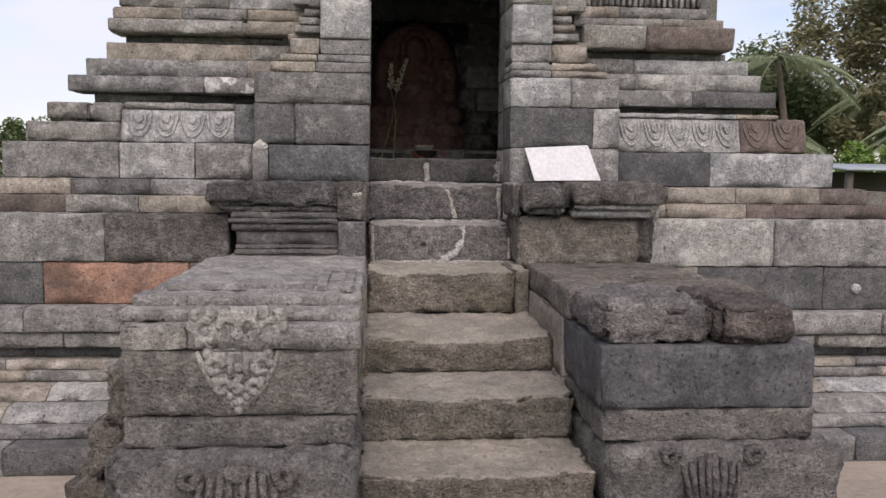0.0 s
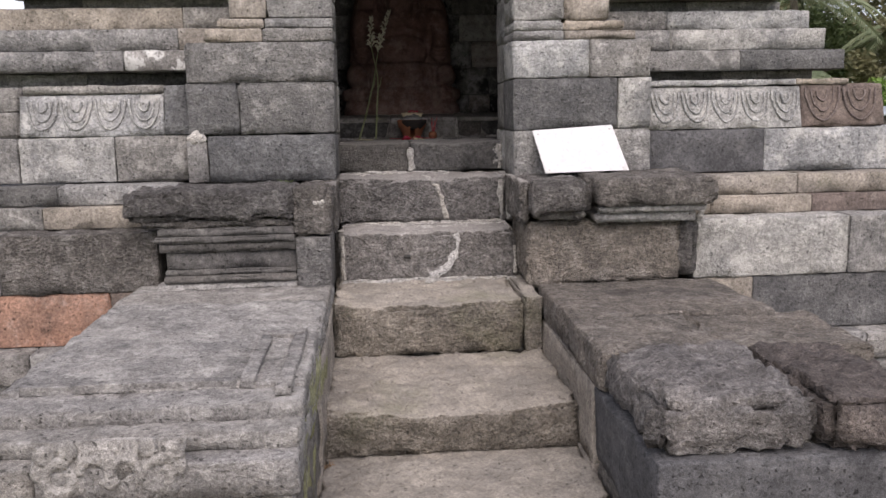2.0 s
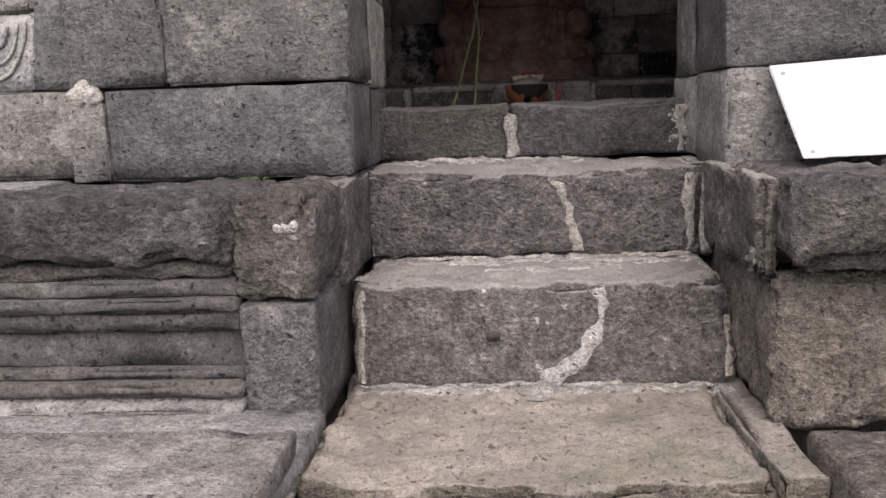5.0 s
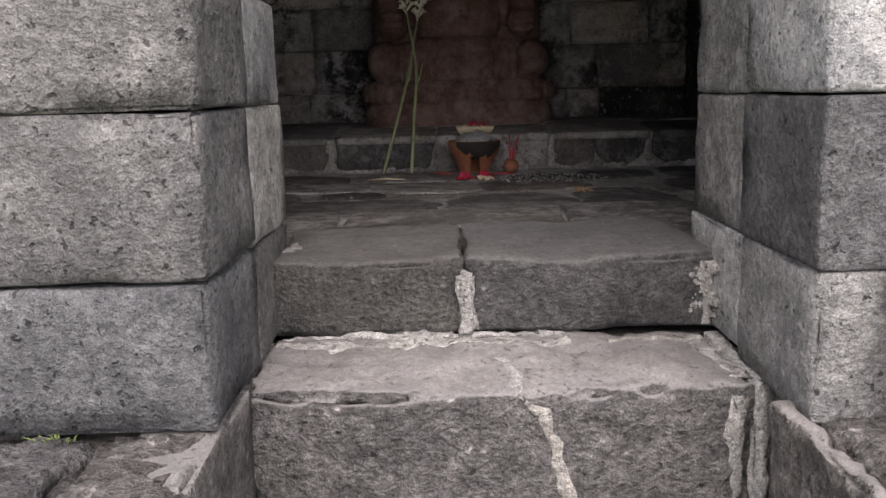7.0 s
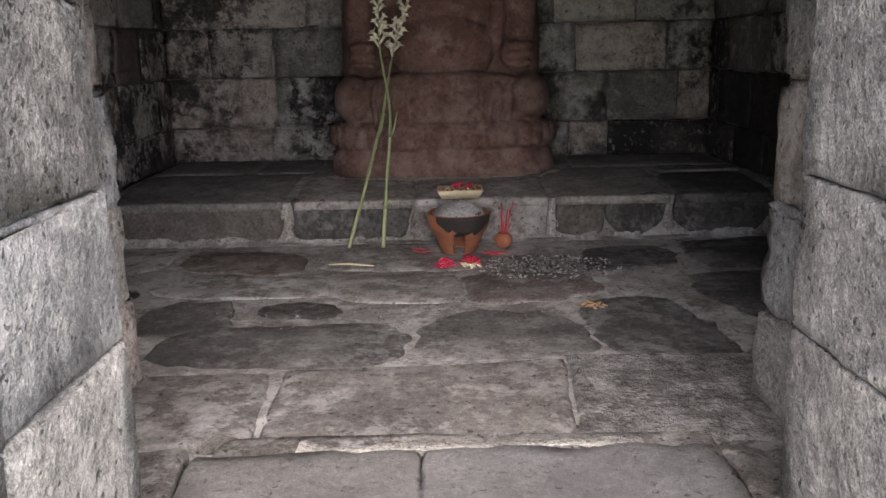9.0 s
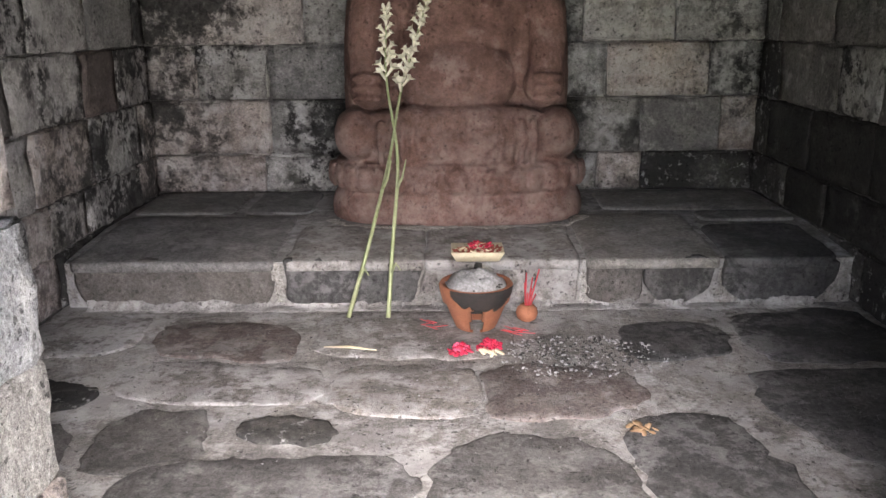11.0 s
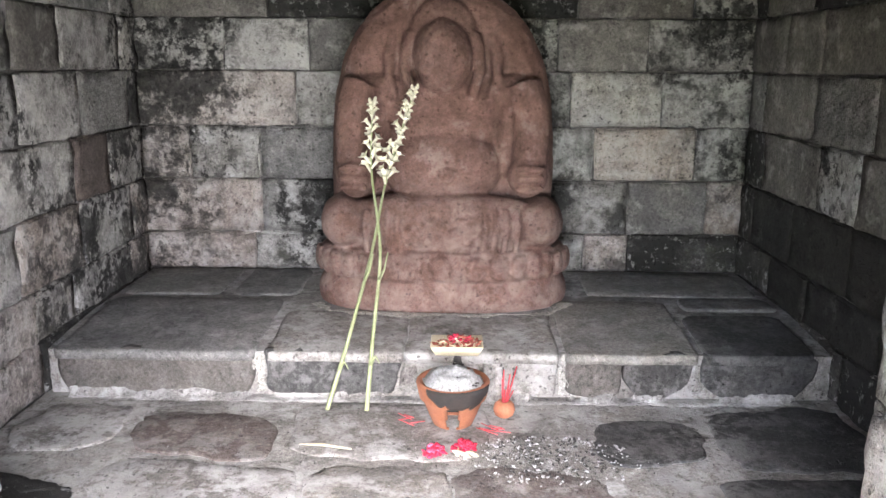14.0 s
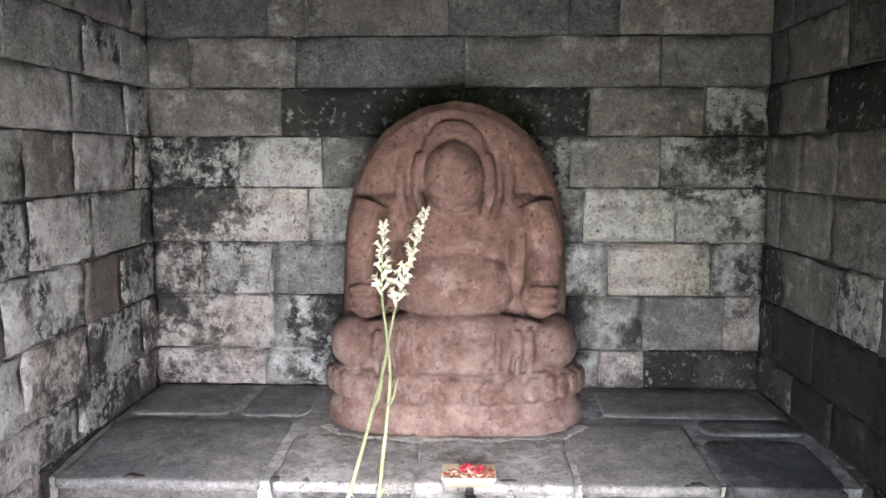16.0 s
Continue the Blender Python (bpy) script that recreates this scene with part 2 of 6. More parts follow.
RED = stone("stone_red", (0.27, 0.15, 0.108), (0.22, 0.135, 0.104), spread=0.05, stain=0.5, pale=0.3)
RUSSET = stone("stone_russet", (0.108, 0.087, 0.079), (0.145, 0.115, 0.104), spread=0.1, stain=0.4, pale=0.1)
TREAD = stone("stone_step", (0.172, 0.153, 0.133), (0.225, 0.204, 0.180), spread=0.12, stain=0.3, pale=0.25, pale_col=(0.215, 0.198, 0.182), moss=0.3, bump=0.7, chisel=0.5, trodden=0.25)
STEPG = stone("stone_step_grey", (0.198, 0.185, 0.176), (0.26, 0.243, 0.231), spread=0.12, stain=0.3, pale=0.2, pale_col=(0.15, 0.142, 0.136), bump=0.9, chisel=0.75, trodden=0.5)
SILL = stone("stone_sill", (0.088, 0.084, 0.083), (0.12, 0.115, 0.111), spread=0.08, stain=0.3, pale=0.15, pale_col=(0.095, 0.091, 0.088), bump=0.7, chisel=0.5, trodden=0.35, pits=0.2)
ROUGH = stone("stone_rough", (0.145, 0.134, 0.128), (0.196, 0.182, 0.174), spread=0.18, stain=0.35, pale=0.4, pale_at=(0.54, 0.66), bump=0.9, chisel=0.7)
BOULDER = stone("stone_boulder", (0.19, 0.175, 0.168), (0.26, 0.24, 0.228), spread=0.05, stain=0.4, pale=0.4, pale_at=(0.54, 0.66), bump=1.0, chisel=0.6)
CHEEK = stone("stone_carved", (0.225, 0.213, 0.203), (0.29, 0.276, 0.263), spread=0.15, stain=0.4, pale=0.45, pale_at=(0.5, 0.66), bump=0.8, chisel=0.3)
CELLA = stone("stone_cella", (0.185, 0.177, 0.170), (0.275, 0.264, 0.253), spread=0.35, stain=0.85, stain_at=(0.545, 0.61), pale=0.7, pale_at=(0.47, 0.62),
              pale_col=(0.46, 0.445, 0.43), moss=0.12, bump=0.8, mould=0.85)
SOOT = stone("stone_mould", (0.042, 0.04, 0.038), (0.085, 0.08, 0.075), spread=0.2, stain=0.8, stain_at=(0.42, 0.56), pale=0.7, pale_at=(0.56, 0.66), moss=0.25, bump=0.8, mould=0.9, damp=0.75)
RUDDY = stone("stone_ruddy", (0.095, 0.076, 0.068), (0.135, 0.108, 0.097), spread=0.05, stain=0.35, pale=0.5, pale_at=(0.53, 0.66), pale_col=(0.40, 0.37, 0.35), bump=0.7, splash=0.35)
GRITTY = stone("stone_gritty", (0.115, 0.108, 0.102), (0.17, 0.16, 0.15), spread=0.05, stain=0.4, stain_at=(0.5, 0.6), stain_col=(0.05, 0.046, 0.043), pale=0.7, pale_at=(0.50, 0.60), pale_col=(0.36, 0.345, 0.33), bump=1.0, chisel=0.4, splash=0.6)
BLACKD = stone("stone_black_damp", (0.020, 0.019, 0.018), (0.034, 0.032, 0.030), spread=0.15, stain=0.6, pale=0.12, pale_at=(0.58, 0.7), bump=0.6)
# Paler copy of CELLA: the left wall's stronger light put into its colour.
CELLA_LIT = stone("stone_cella_lit", (0.25, 0.236, 0.226), (0.345, 0.328, 0.312), spread=0.25, stain=0.8, stain_at=(0.55, 0.62), pale=0.6, pale_at=(0.47, 0.62), pale_col=(0.5, 0.48, 0.46), moss=0.2, bump=0.8, mould=0.85)
ROSY = stone("stone_rosy", (0.24, 0.2, 0.181), (0.32, 0.284, 0.263), spread=0.15, stain=0.7, stain_at=(0.56, 0.63), pale=0.7, pale_at=(0.46, 0.62), pale_col=(0.47, 0.44, 0.42), bump=0.8, mould=0.6)
PAVER = stone("stone_paver", (0.072, 0.067, 0.063), (0.105, 0.098, 0.092), spread=0.15, stain=0.35, pale=0.3, pale_at=(0.55, 0.68), pits=0.4, bump=0.6, splash=0.35)
FLAG = stone("stone_flag", (0.119, 0.110, 0.102), (0.171, 0.160, 0.150), spread=0.22, stain=0.45, pale=0.4, pale_at=(0.55, 0.64), pits=0.4, bump=0.5)
WORN = stone("stone_whitened", (0.145, 0.13, 0.12), (0.21, 0.193, 0.179), spread=0.15, stain=0.5, stain_at=(0.54, 0.66), pale=0.6, pale_at=(0.49, 0.6),
             pale_col=(0.46, 0.445, 0.43), bump=0.9, splash=0.75)
DUSTY = stone("stone_dusty", (0.080, 0.072, 0.066), (0.121, 0.111, 0.102), spread=0.15, stain=0.4, stain_at=(0.55, 0.68), pale=0.55, pale_at=(0.54, 0.62),
              pale_col=(0.34, 0.32, 0.305), bump=1.0, splash=0.5)
DUSK = stone("stone_dusk", (0.12, 0.101, 0.094), (0.16, 0.136, 0.125), spread=0.05, stain=0.4, pale=0.3, pale_col=(0.24, 0.22, 0.21), bump=0.9, chisel=0.6)
UMBER = stone("stone_umber", (0.172, 0.153, 0.136), (0.236, 0.209, 0.184), spread=0.1, stain=0.45, pale=0.3, pale_at=(0.54, 0.68), bump=0.9, chisel=0.6)
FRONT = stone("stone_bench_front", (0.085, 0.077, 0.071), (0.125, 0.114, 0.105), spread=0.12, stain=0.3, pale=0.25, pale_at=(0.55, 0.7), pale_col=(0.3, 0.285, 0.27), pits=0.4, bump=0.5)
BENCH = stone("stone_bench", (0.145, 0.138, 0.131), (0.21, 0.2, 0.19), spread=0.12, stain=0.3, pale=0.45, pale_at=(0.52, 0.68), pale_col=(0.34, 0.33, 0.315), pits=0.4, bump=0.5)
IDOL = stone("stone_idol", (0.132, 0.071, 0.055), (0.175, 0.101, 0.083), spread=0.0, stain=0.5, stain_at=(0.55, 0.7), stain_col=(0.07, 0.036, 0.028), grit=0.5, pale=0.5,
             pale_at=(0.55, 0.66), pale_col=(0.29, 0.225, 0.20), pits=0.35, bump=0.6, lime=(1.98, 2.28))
MORTAR = stone("mortar", (0.363, 0.346, 0.322), (0.468, 0.447, 0.421), spread=0.05, stain=0.35, stain_at=(0.55, 0.68), stain_col=(0.14, 0.13, 0.12), pale=0.0, pits=0.8, bump=1.0, chisel=0.35)
CRUST = stone("yellow_lichen", (0.165, 0.165, 0.075), (0.23, 0.225, 0.125), spread=0.05, stain=0.5, pale=0.5, bump=0.8)
CORE = stone("mortar_core", (0.10, 0.095, 0.09), (0.15, 0.14, 0.13), spread=0.0, stain=0.4, pale=0.2)
BED = stone("mortar_bed", (0.17, 0.158, 0.149), (0.245, 0.232, 0.22), spread=0.0, stain=0.45, stain_at=(0.55, 0.64), pale=0.5, pale_at=(0.51, 0.59), pale_col=(0.52, 0.505, 0.485), bump=1.0, splash=0.8)
WHITE = plain("white_board", (0.52, 0.51, 0.515), (0.47, 0.46, 0.47), rough=0.45, scale=6, bump=0.05)
GREYINK = plain("dull_grey", (0.36, 0.35, 0.34), (0.5, 0.49, 0.48), rough=0.6)
CLAY = plain("terracotta", (0.33, 0.125, 0.065), (0.25, 0.09, 0.045), rough=0.8, scale=25, bump=0.4)
BURNT = plain("burnt_clay", (0.010, 0.009, 0.009), (0.026, 0.018, 0.015), rough=0.85, scale=18)
ASH = plain("ash", (0.42, 0.415, 0.41), (0.16, 0.155, 0.15), rough=1.0, scale=120, bump=0.3, dist=0.003)
CHAR = plain("charcoal", (0.02, 0.02, 0.02), (0.05, 0.045, 0.04), rough=0.9, scale=60)
STEM = plain("green_stem", (0.22, 0.26, 0.11), (0.36, 0.38, 0.22), rough=0.5, scale=14)
PETALW = plain("ivory_petal", (0.80, 0.76, 0.62), (0.70, 0.66, 0.48), rough=0.6, scale=40)
ROSE = plain("rose_petal", (0.50, 0.015, 0.05), (0.32, 0.01, 0.04), rough=0.6, scale=70)
PINK = plain("pink_petal", (0.62, 0.16, 0.24), (0.45, 0.03, 0.09), rough=0.6, scale=70)
REDDRY = plain("dry_red_petal", (0.40, 0.07, 0.05), (0.25, 0.10, 0.06), rough=0.7, scale=70)
PALMLEAF = plain("woven_palm_leaf", (0.66, 0.58, 0.41), (0.54, 0.47, 0.31), rough=0.6, scale=35)
REDSTICK = plain("red_incense_stick", (0.55, 0.05, 0.06), (0.42, 0.04, 0.05), rough=0.7)
STRAW = plain("dry_straw", (0.22, 0.13, 0.07), (0.30, 0.20, 0.11), rough=0.8)
GRASS = plain("lawn", (0.10, 0.16, 0.035), (0.16, 0.20, 0.06), rough=0.9, scale=1.2, bump=1.0, dist=0.05)
PATHM = plain("sandy_path", (0.28, 0.235, 0.19), (0.21, 0.18, 0.145), rough=0.95, scale=3, bump=0.6, dist=0.02)
BARK = plain("bark", (0.20, 0.165, 0.125), (0.13, 0.105, 0.08), rough=0.9, scale=9, bump=0.8, dist=0.03)
LEAF_A = leafy("leaf_dark", (0.08, 0.115, 0.05), (0.15, 0.185, 0.085))
LEAF_B = leafy("leaf_olive", (0.14, 0.14, 0.07), (0.26, 0.235, 0.13))
LEAF_C = leafy("leaf_bright", (0.10, 0.19, 0.03), (0.19, 0.27, 0.06))
FROND = leafy("palm_frond", (0.12, 0.155, 0.08), (0.22, 0.245, 0.14))
ROOFM = plain("grey_roof_sheet", (0.30, 0.33, 0.35), (0.24, 0.265, 0.28), rough=0.5, scale=5)
DARKWOOD = plain("dark_wood", (0.05, 0.045, 0.04), (0.08, 0.065, 0.05), rough=0.7)
LICHEN = stone("stone_lichen", (0.20, 0.19, 0.182), (0.26, 0.25, 0.24), spread=0.1, stain=0.2, pale=0.85, pale_at=(0.50, 0.55), pale_col=(0.55, 0.54, 0.52))


# ---- mesh helpers ----
def finish(bm, name, material, parent=None, label="", smooth=True):
    me = bpy.data.meshes.new(name)
    bm.normal_update()
    bm.to_mesh(me)
    bm.free()
    me.materials.append(material)
    if smooth:
        me.polygons.foreach_set("use_smooth", [True] * len(me.polygons))
    ob = new(name, me)
    if parent:
        ob.parent = parent
    if label:
        ob["label"] = label
    return ob


def part(name, bm, material, parent, label=""):
    return finish(bm, name, material, parent, label)


def thing(name, label, category, at=(0, 0, 0), group="", kind=""):
    ob = new(name)
    ob.location = at
    ob.empty_display_size = 0.1
    return tagged(ob, label, category, group, kind)


def fractal(p, k, octaves=4):
    return noise.fractal(p * k, 0.9, 2.1, octaves, noise_basis="PERLIN_ORIGINAL")


def steps_between(a, b, r, cell):
    n = max(1, round((b - a - 2 * r) / cell))
    return [a, a + r * 0.45] + [a + r + (b - a - 2 * r) * i / n for i in range(n + 1)] + [b - r * 0.45, b]


def stone_verts(x0, x1, y0, y1, z0, z1, r=0.0055, cell=0.05, rough=0.004, chip=0.012, lean=0.0, belly=0.0, wave=0.0):
    """A weathered block: a box with worn edges. lean: how far its top is set back; belly: how far its front bulges; wave: how far the top's front edge is trodden down."""
    r = min(r, (x1 - x0) * 0.3, (y1 - y0) * 0.3, (z1 - z0) * 0.3)
    xs, ys, zs = (steps_between(a, b, r, cell) for a, b in ((x0, x1), (y0, y1), (z0, z1)))
    nx, ny, nz = len(xs) - 1, len(ys) - 1, len(zs) - 1
    index, verts, faces = {}, [], []

    def v(i, j, k):
        if (i, j, k) in index:
            return index[i, j, k]
        p = Vector((xs[i], ys[j], zs[k]))
        q = Vector((min(max(p.x, x0 + r), x1 - r), min(max(p.y, y0 + r), y1 - r), min(max(p.z, z0 + r), z1 - r)))
        d = p - q
        edge = sum(1 for c in d if abs(c) > 1e-6)
        if d.length > 1e-6:
            d.normalize()
            wear = chip * max(0.0, fractal(p, 6.0, 3) + 0.6 * fractal(p, 21.0, 3)) if edge > 1 else 0.0
            p = q + d * (r - wear * edge + rough * fractal(p, 9.0, 4) + rough * 0.6 * fractal(p, 30.0, 2))
        fz = (p.z - z0) / (z1 - z0)
        if lean:
            p.y += lean * fz * (y1 - p.y) / (y1 - y0)
        if belly:
            p.y -= belly * math.sin(math.pi * min(max(fz, 0), 1)) * (y1 - p.y) / (y1 - y0)
        if wave and fz > 0.2:
            fy = 1 - min(1.0, (p.y - y0) / (y1 - y0))
            fx = math.sin(math.pi * min(max((p.x - x0) / (x1 - x0), 0), 1))
            p.z -= wave * min(1.0, (fz - 0.2) / 0.7) * fy * fy * (fx + 0.5 * fractal(Vector((p.x, 0, y0)), 5.0, 3))
        index[i, j, k] = len(verts)
        verts.append(p)
        return index[i, j, k]

    for i in range(nx):
        for j in range(ny):
            faces.append((v(i, j, 0), v(i, j + 1, 0), v(i + 1, j + 1, 0), v(i + 1, j, 0)))
            faces.append((v(i, j, nz), v(i + 1, j, nz), v(i + 1, j + 1, nz), v(i, j + 1, nz)))
        for k in range(nz):
            faces.append((v(i, 0, k), v(i + 1, 0, k), v(i + 1, 0, k + 1), v(i, 0, k + 1)))
            faces.append((v(i, ny, k), v(i, ny, k + 1), v(i + 1, ny, k + 1), v(i + 1, ny, k)))
    for j in range(ny):
        for k in range(nz):
            faces.append((v(0, j, k), v(0, j, k + 1), v(0, j + 1, k + 1), v(0, j + 1, k)))
            faces.append((v(nx, j, k), v(nx, j + 1, k), v(nx, j + 1, k + 1), v(nx, j, k + 1)))
    return verts, faces


GAP = 0.0014


def block(parent, x0, x1, y0, y1, z0, z1, material=None, name="stone_block", label="", gap=GAP, turn=0.0, **how):
    verts, faces = stone_verts(x0 + gap, x1 - gap, y0, y1, z0 + gap, z1 - gap, **how)
    mid = Vector(((x0 + x1) / 2, (y0 + y1) / 2, (z0 + z1) / 2))
    me = bpy.data.meshes.new(name)
    me.from_pydata([p - mid for p in verts], [], faces)
    me.materials.append(material or GREY)
    me.polygons.foreach_set("use_smooth", [True] * len(me.polygons))
    ob = new(name, me)
    ob.parent = parent
    ob.matrix_local = pose(*mid, 0, 0, turn)
    if label:
        ob["label"] = label
    return ob


def course(parent, xs, y0, y1, z0, z1, mats, **how):
    """A row of blocks between the joints xs; mats: one material for all, or one each."""
    for i, (a, b) in enumerate(zip(xs, xs[1:])):
        m = mats[i % len(mats)] if isinstance(mats, (list, tuple)) else mats
        push = 0.006 * noise.noise(Vector((a * 3.1, z0 * 5.7, y0)))
        block(parent, a, b, y0 + push, y1, z0, z1, m, **how)


def boxes(bm, *rows):
    for x0, x1, y0, y1, z0, z1 in rows:
        got = bmesh.ops.create_cube(bm, size=1)["verts"]
        bmesh.ops.transform(bm, matrix=Matrix.Translation(((x0 + x1) / 2, (y0 + y1) / 2, (z0 + z1) / 2)) @ Matrix.Diagonal((x1 - x0, y1 - y0, z1 - z0, 1)), verts=got)
    return bm


def tube(bm, points, radius, sides=6, ends=True):
    """A tube along points; radius: one value or a function of 0..1."""
    rings = []
    n = len(points)
    for i, p in enumerate(points):
        p = Vector(p)
        ahead = (Vector(points[min(i + 1, n - 1)]) - Vector(points[max(i - 1, 0)])).normalized()
        side = ahead.cross(Vector((0.13, -0.91, 0.39)))
        side = side.normalized() if side.length > 1e-3 else ahead.orthogonal().normalized()
        up = side.cross(ahead)
        r = radius(i / (n - 1)) if callable(radius) else radius
        rings.append([bm.verts.new(p + r * (math.cos(a) * side + math.sin(a) * up)) for a in (2 * math.pi * k / sides for k in range(sides))])
    for a, b in zip(rings, rings[1:]):
        for k in range(sides):
            bm.faces.new((a[k], a[(k + 1) % sides], b[(k + 1) % sides], b[k]))
    if ends:
        bm.faces.new(rings[0][::-1])
        bm.faces.new(rings[-1])
    return bm


def blob(bm, at, size, segs=10, rings=7, turn=None):
    got = bmesh.ops.create_uvsphere(bm, u_segments=segs, v_segments=rings, radius=1)["verts"]
    m = Matrix.Translation(at) @ (turn or Matrix()) @ Matrix.Diagonal((*size, 1))
    bmesh.ops.transform(bm, matrix=m, verts=got)
    return got


def ragged(bm, amount, k=20.0):
    for v in bm.verts:
        v.co += Vector((fractal(v.co, k, 3), fractal(v.co + Vector((7, 0, 0)), k, 3), fractal(v.co + Vector((0, 7, 0)), k, 3))) * amount


def lathe(bm, profile, sides=28):
    """Turn a profile of (radius, z) round the z axis."""
    rings = [[bm.verts.new((r * math.cos(a), r * math.sin(a), z)) for a in (2 * math.pi * k / sides for k in range(sides))] for r, z in profile]
    for a, b in zip(rings, rings[1:]):
        for k in range(sides):
            bm.faces.new((a[k], a[(k + 1) % sides], b[(k + 1) % sides], b[k]))
    bm.faces.new(rings[0][::-1])
    bm.faces.new(rings[-1])
    return bm


def slab(bm, outline, z0, z1):
    """A flat stone of a given outline (list of x, y), with a worn top edge."""
    n = len(outline)
    cx, cy = sum(p[0] for p in outline) / n, sum(p[1] for p in outline) / n
    rings = []
    for inset, z in ((1.0, z0), (1.0, z1 - 0.008), (0.975, z1 - 0.003), (0.93, z1), (0.6, z1), (0.3, z1)):
        rings.append([bm.verts.new((cx + (x - cx) * inset, cy + (y - cy) * inset, z + (0.004 * fractal(Vector((x * inset, y * inset, 3)), 5.0, 3) if z > z0 + 0.001 else 0))) for x, y in outline])
    for a, b in zip(rings, rings[1:]):
        for k in range(n):
            bm.faces.new((a[k], a[(k + 1) % n], b[(k + 1) % n], b[k]))
    bm.faces.new(rings[-1])
    bm.faces.new(rings[0][::-1])
    return bm


def worn_outline(x0, x1, y0, y1, round_to=0.06, wobble=0.012, skew=0.0):
    """A rounded rectangle with an uneven edge."""
    out = []
    r = min(round_to, (x1 - x0) * 0.4, (y1 - y0) * 0.4)
    corners = ((x1 - r, y1 - r, 0), (x0 + r, y1 - r, 90), (x0 + r, y0 + r, 180), (x1 - r, y0 + r, 270))
    for i, (cx, cy, a0) in enumerate(corners):
        for a in (0, 30, 60, 90):
            out.append((cx + r * math.cos(radians(a0 + a)), cy + r * math.sin(radians(a0 + a))))
        nx, ny, na = corners[(i + 1) % 4]
        ex, ey = nx + r * math.cos(radians(na)), ny + r * math.sin(radians(na))
        sx, sy = out[-1]
        for f in (0.2, 0.4, 0.6, 0.8):
            out.append((sx + (ex - sx) * f, sy + (ey - sy) * f))
    res = []
    for x, y in out:
        dx, dy = wobble * fractal(Vector((x, y, 1.0)), 7.0, 4), wobble * fractal(Vector((x, y, 9.0)), 7.0, 4)
        res.append((x + dx + skew * (y - y0), y + dy))
    return res


# ---- ground ----
GROUND = -0.15
bm = bmesh.new()
xs = [-3000, -400, -120, -60] + [-40 + 2 * i for i in range(41)] + [60, 120, 400, 3000]
ys = [-3000, -400, -120, -60] + [-30 + 2 * i for i in range(46)] + [90, 140, 400, 3000]


def fall(x, y):
    far = max(0.0, math.hypot(x, y - 6) - 6.5)
    return GROUND - 0.75 * min(1.0, far / 9.0)


grid = [[bm.verts.new((x, y, fall(x, y) + (0.04 * fractal(Vector((x, y, 0)), 0.3, 3) if math.hypot(x, y) > 8 else 0))) for y in ys] for x in xs]
for i in range(len(xs) - 1):
    for j in range(len(ys) - 1):
        bm.faces.new((grid[i][j], grid[i + 1][j], grid[i + 1][j + 1], grid[i][j + 1]))
tagged(finish(bm, "ground", GRASS), "mown green lawn sloping away from the temple", "ground", kind="structure")
bm = bmesh.new()
for k in range(30):
    x0, x1 = -4.6 + k * 0.31, -4.6 + (k + 1) * 0.31
    vs = [bm.verts.new((x, y, GROUND + 0.006)) for x, y in ((x0, -3.5), (x1, -3.5), (x1, 4.55), (x0, 4.55))]
    bm.faces.new(vs)
bmesh.ops.remove_doubles(bm, verts=bm.verts, dist=0.001)
tagged(finish(bm, "pavement", PATHM), "bare trodden sandy soil before the temple steps", "ground", kind="structure")
bm = bmesh.new()
for k in range(40):
    y0, y1 = 7.0 + k * 0.6, 7.0 + (k + 1) * 0.6
    f = [bm.verts.new((x + 0.2 * math.sin(y * 0.4), y, fall(x + 0.1, y) + 0.05)) for x, y in ((5.6, y0), (7.0, y0), (7.0, y1), (5.6, y1))]
    bm.faces.new(f)
bmesh.ops.remove_doubles(bm, verts=bm.verts, dist=0.001)
tagged(finish(bm, "road", PATHM), "narrow sandy footpath across the lawn", "path", kind="structure")

# ---- temple core: the rubble behind the facing stones ----
bm = boxes(bmesh.new(),
           (-3.0, -0.56, 5.46, 10.6, -0.15, 1.36), (0.43, 2.95, 5.46, 10.6, -0.15, 1.36), (-0.56, 0.43, 6.1, 10.6, -0.15, 1.36),
           (-3.02, -1.36, 5.27, 5.46, -0.15, 1.17), (1.27, 2.97, 5.27, 5.46, -0.15, 1.17), (-0.56, 0.43, 5.5, 6.1, -0.15, 1.08),
           (-0.56, 0.43, 4.9, 5.5, -0.15, 0.8), (-0.56, 0.43, 4.2, 4.9, -0.15, 0.5), (-0.56, 0.43, 3.35, 4.2, -0.15, 0.1))
temple_base = tagged(finish(bm, "temple_base", CORE, smooth=False), "stepped andesite temple base of fitted grey, brown and reddish stone blocks", "temple base", kind="structure")
bm = boxes(bmesh.new(),
           (-2.05, -1.535, 6.02, 10.6, 1.36, 4.4), (1.385, 1.95, 6.02, 10.6, 1.36, 4.4), (-1.535, 1.385, 9.63, 10.6, 1.36, 4.4),
           (-1.535, -0.94, 6.02, 6.94, 1.36, 4.4), (0.76, 1.385, 6.02, 6.94, 1.36, 4.4), (-0.92, 0.75, 5.6, 6.94, 3.45, 4.4),
           (-1.2, -0.86, 5.6, 6.02, 1.36, 2.08), (0.70, 1.08, 5.6, 6.02, 1.36, 2.07), (-1.1, -0.6, 5.9, 6.02, 2.08, 4.4), (0.5, 1.0, 5.9, 6.02, 2.07, 4.4), (-2.05, -1.2, 5.98, 6.02, 2.85, 4.4), (1.08, 1.95, 5.98, 6.02, 2.85, 4.4))
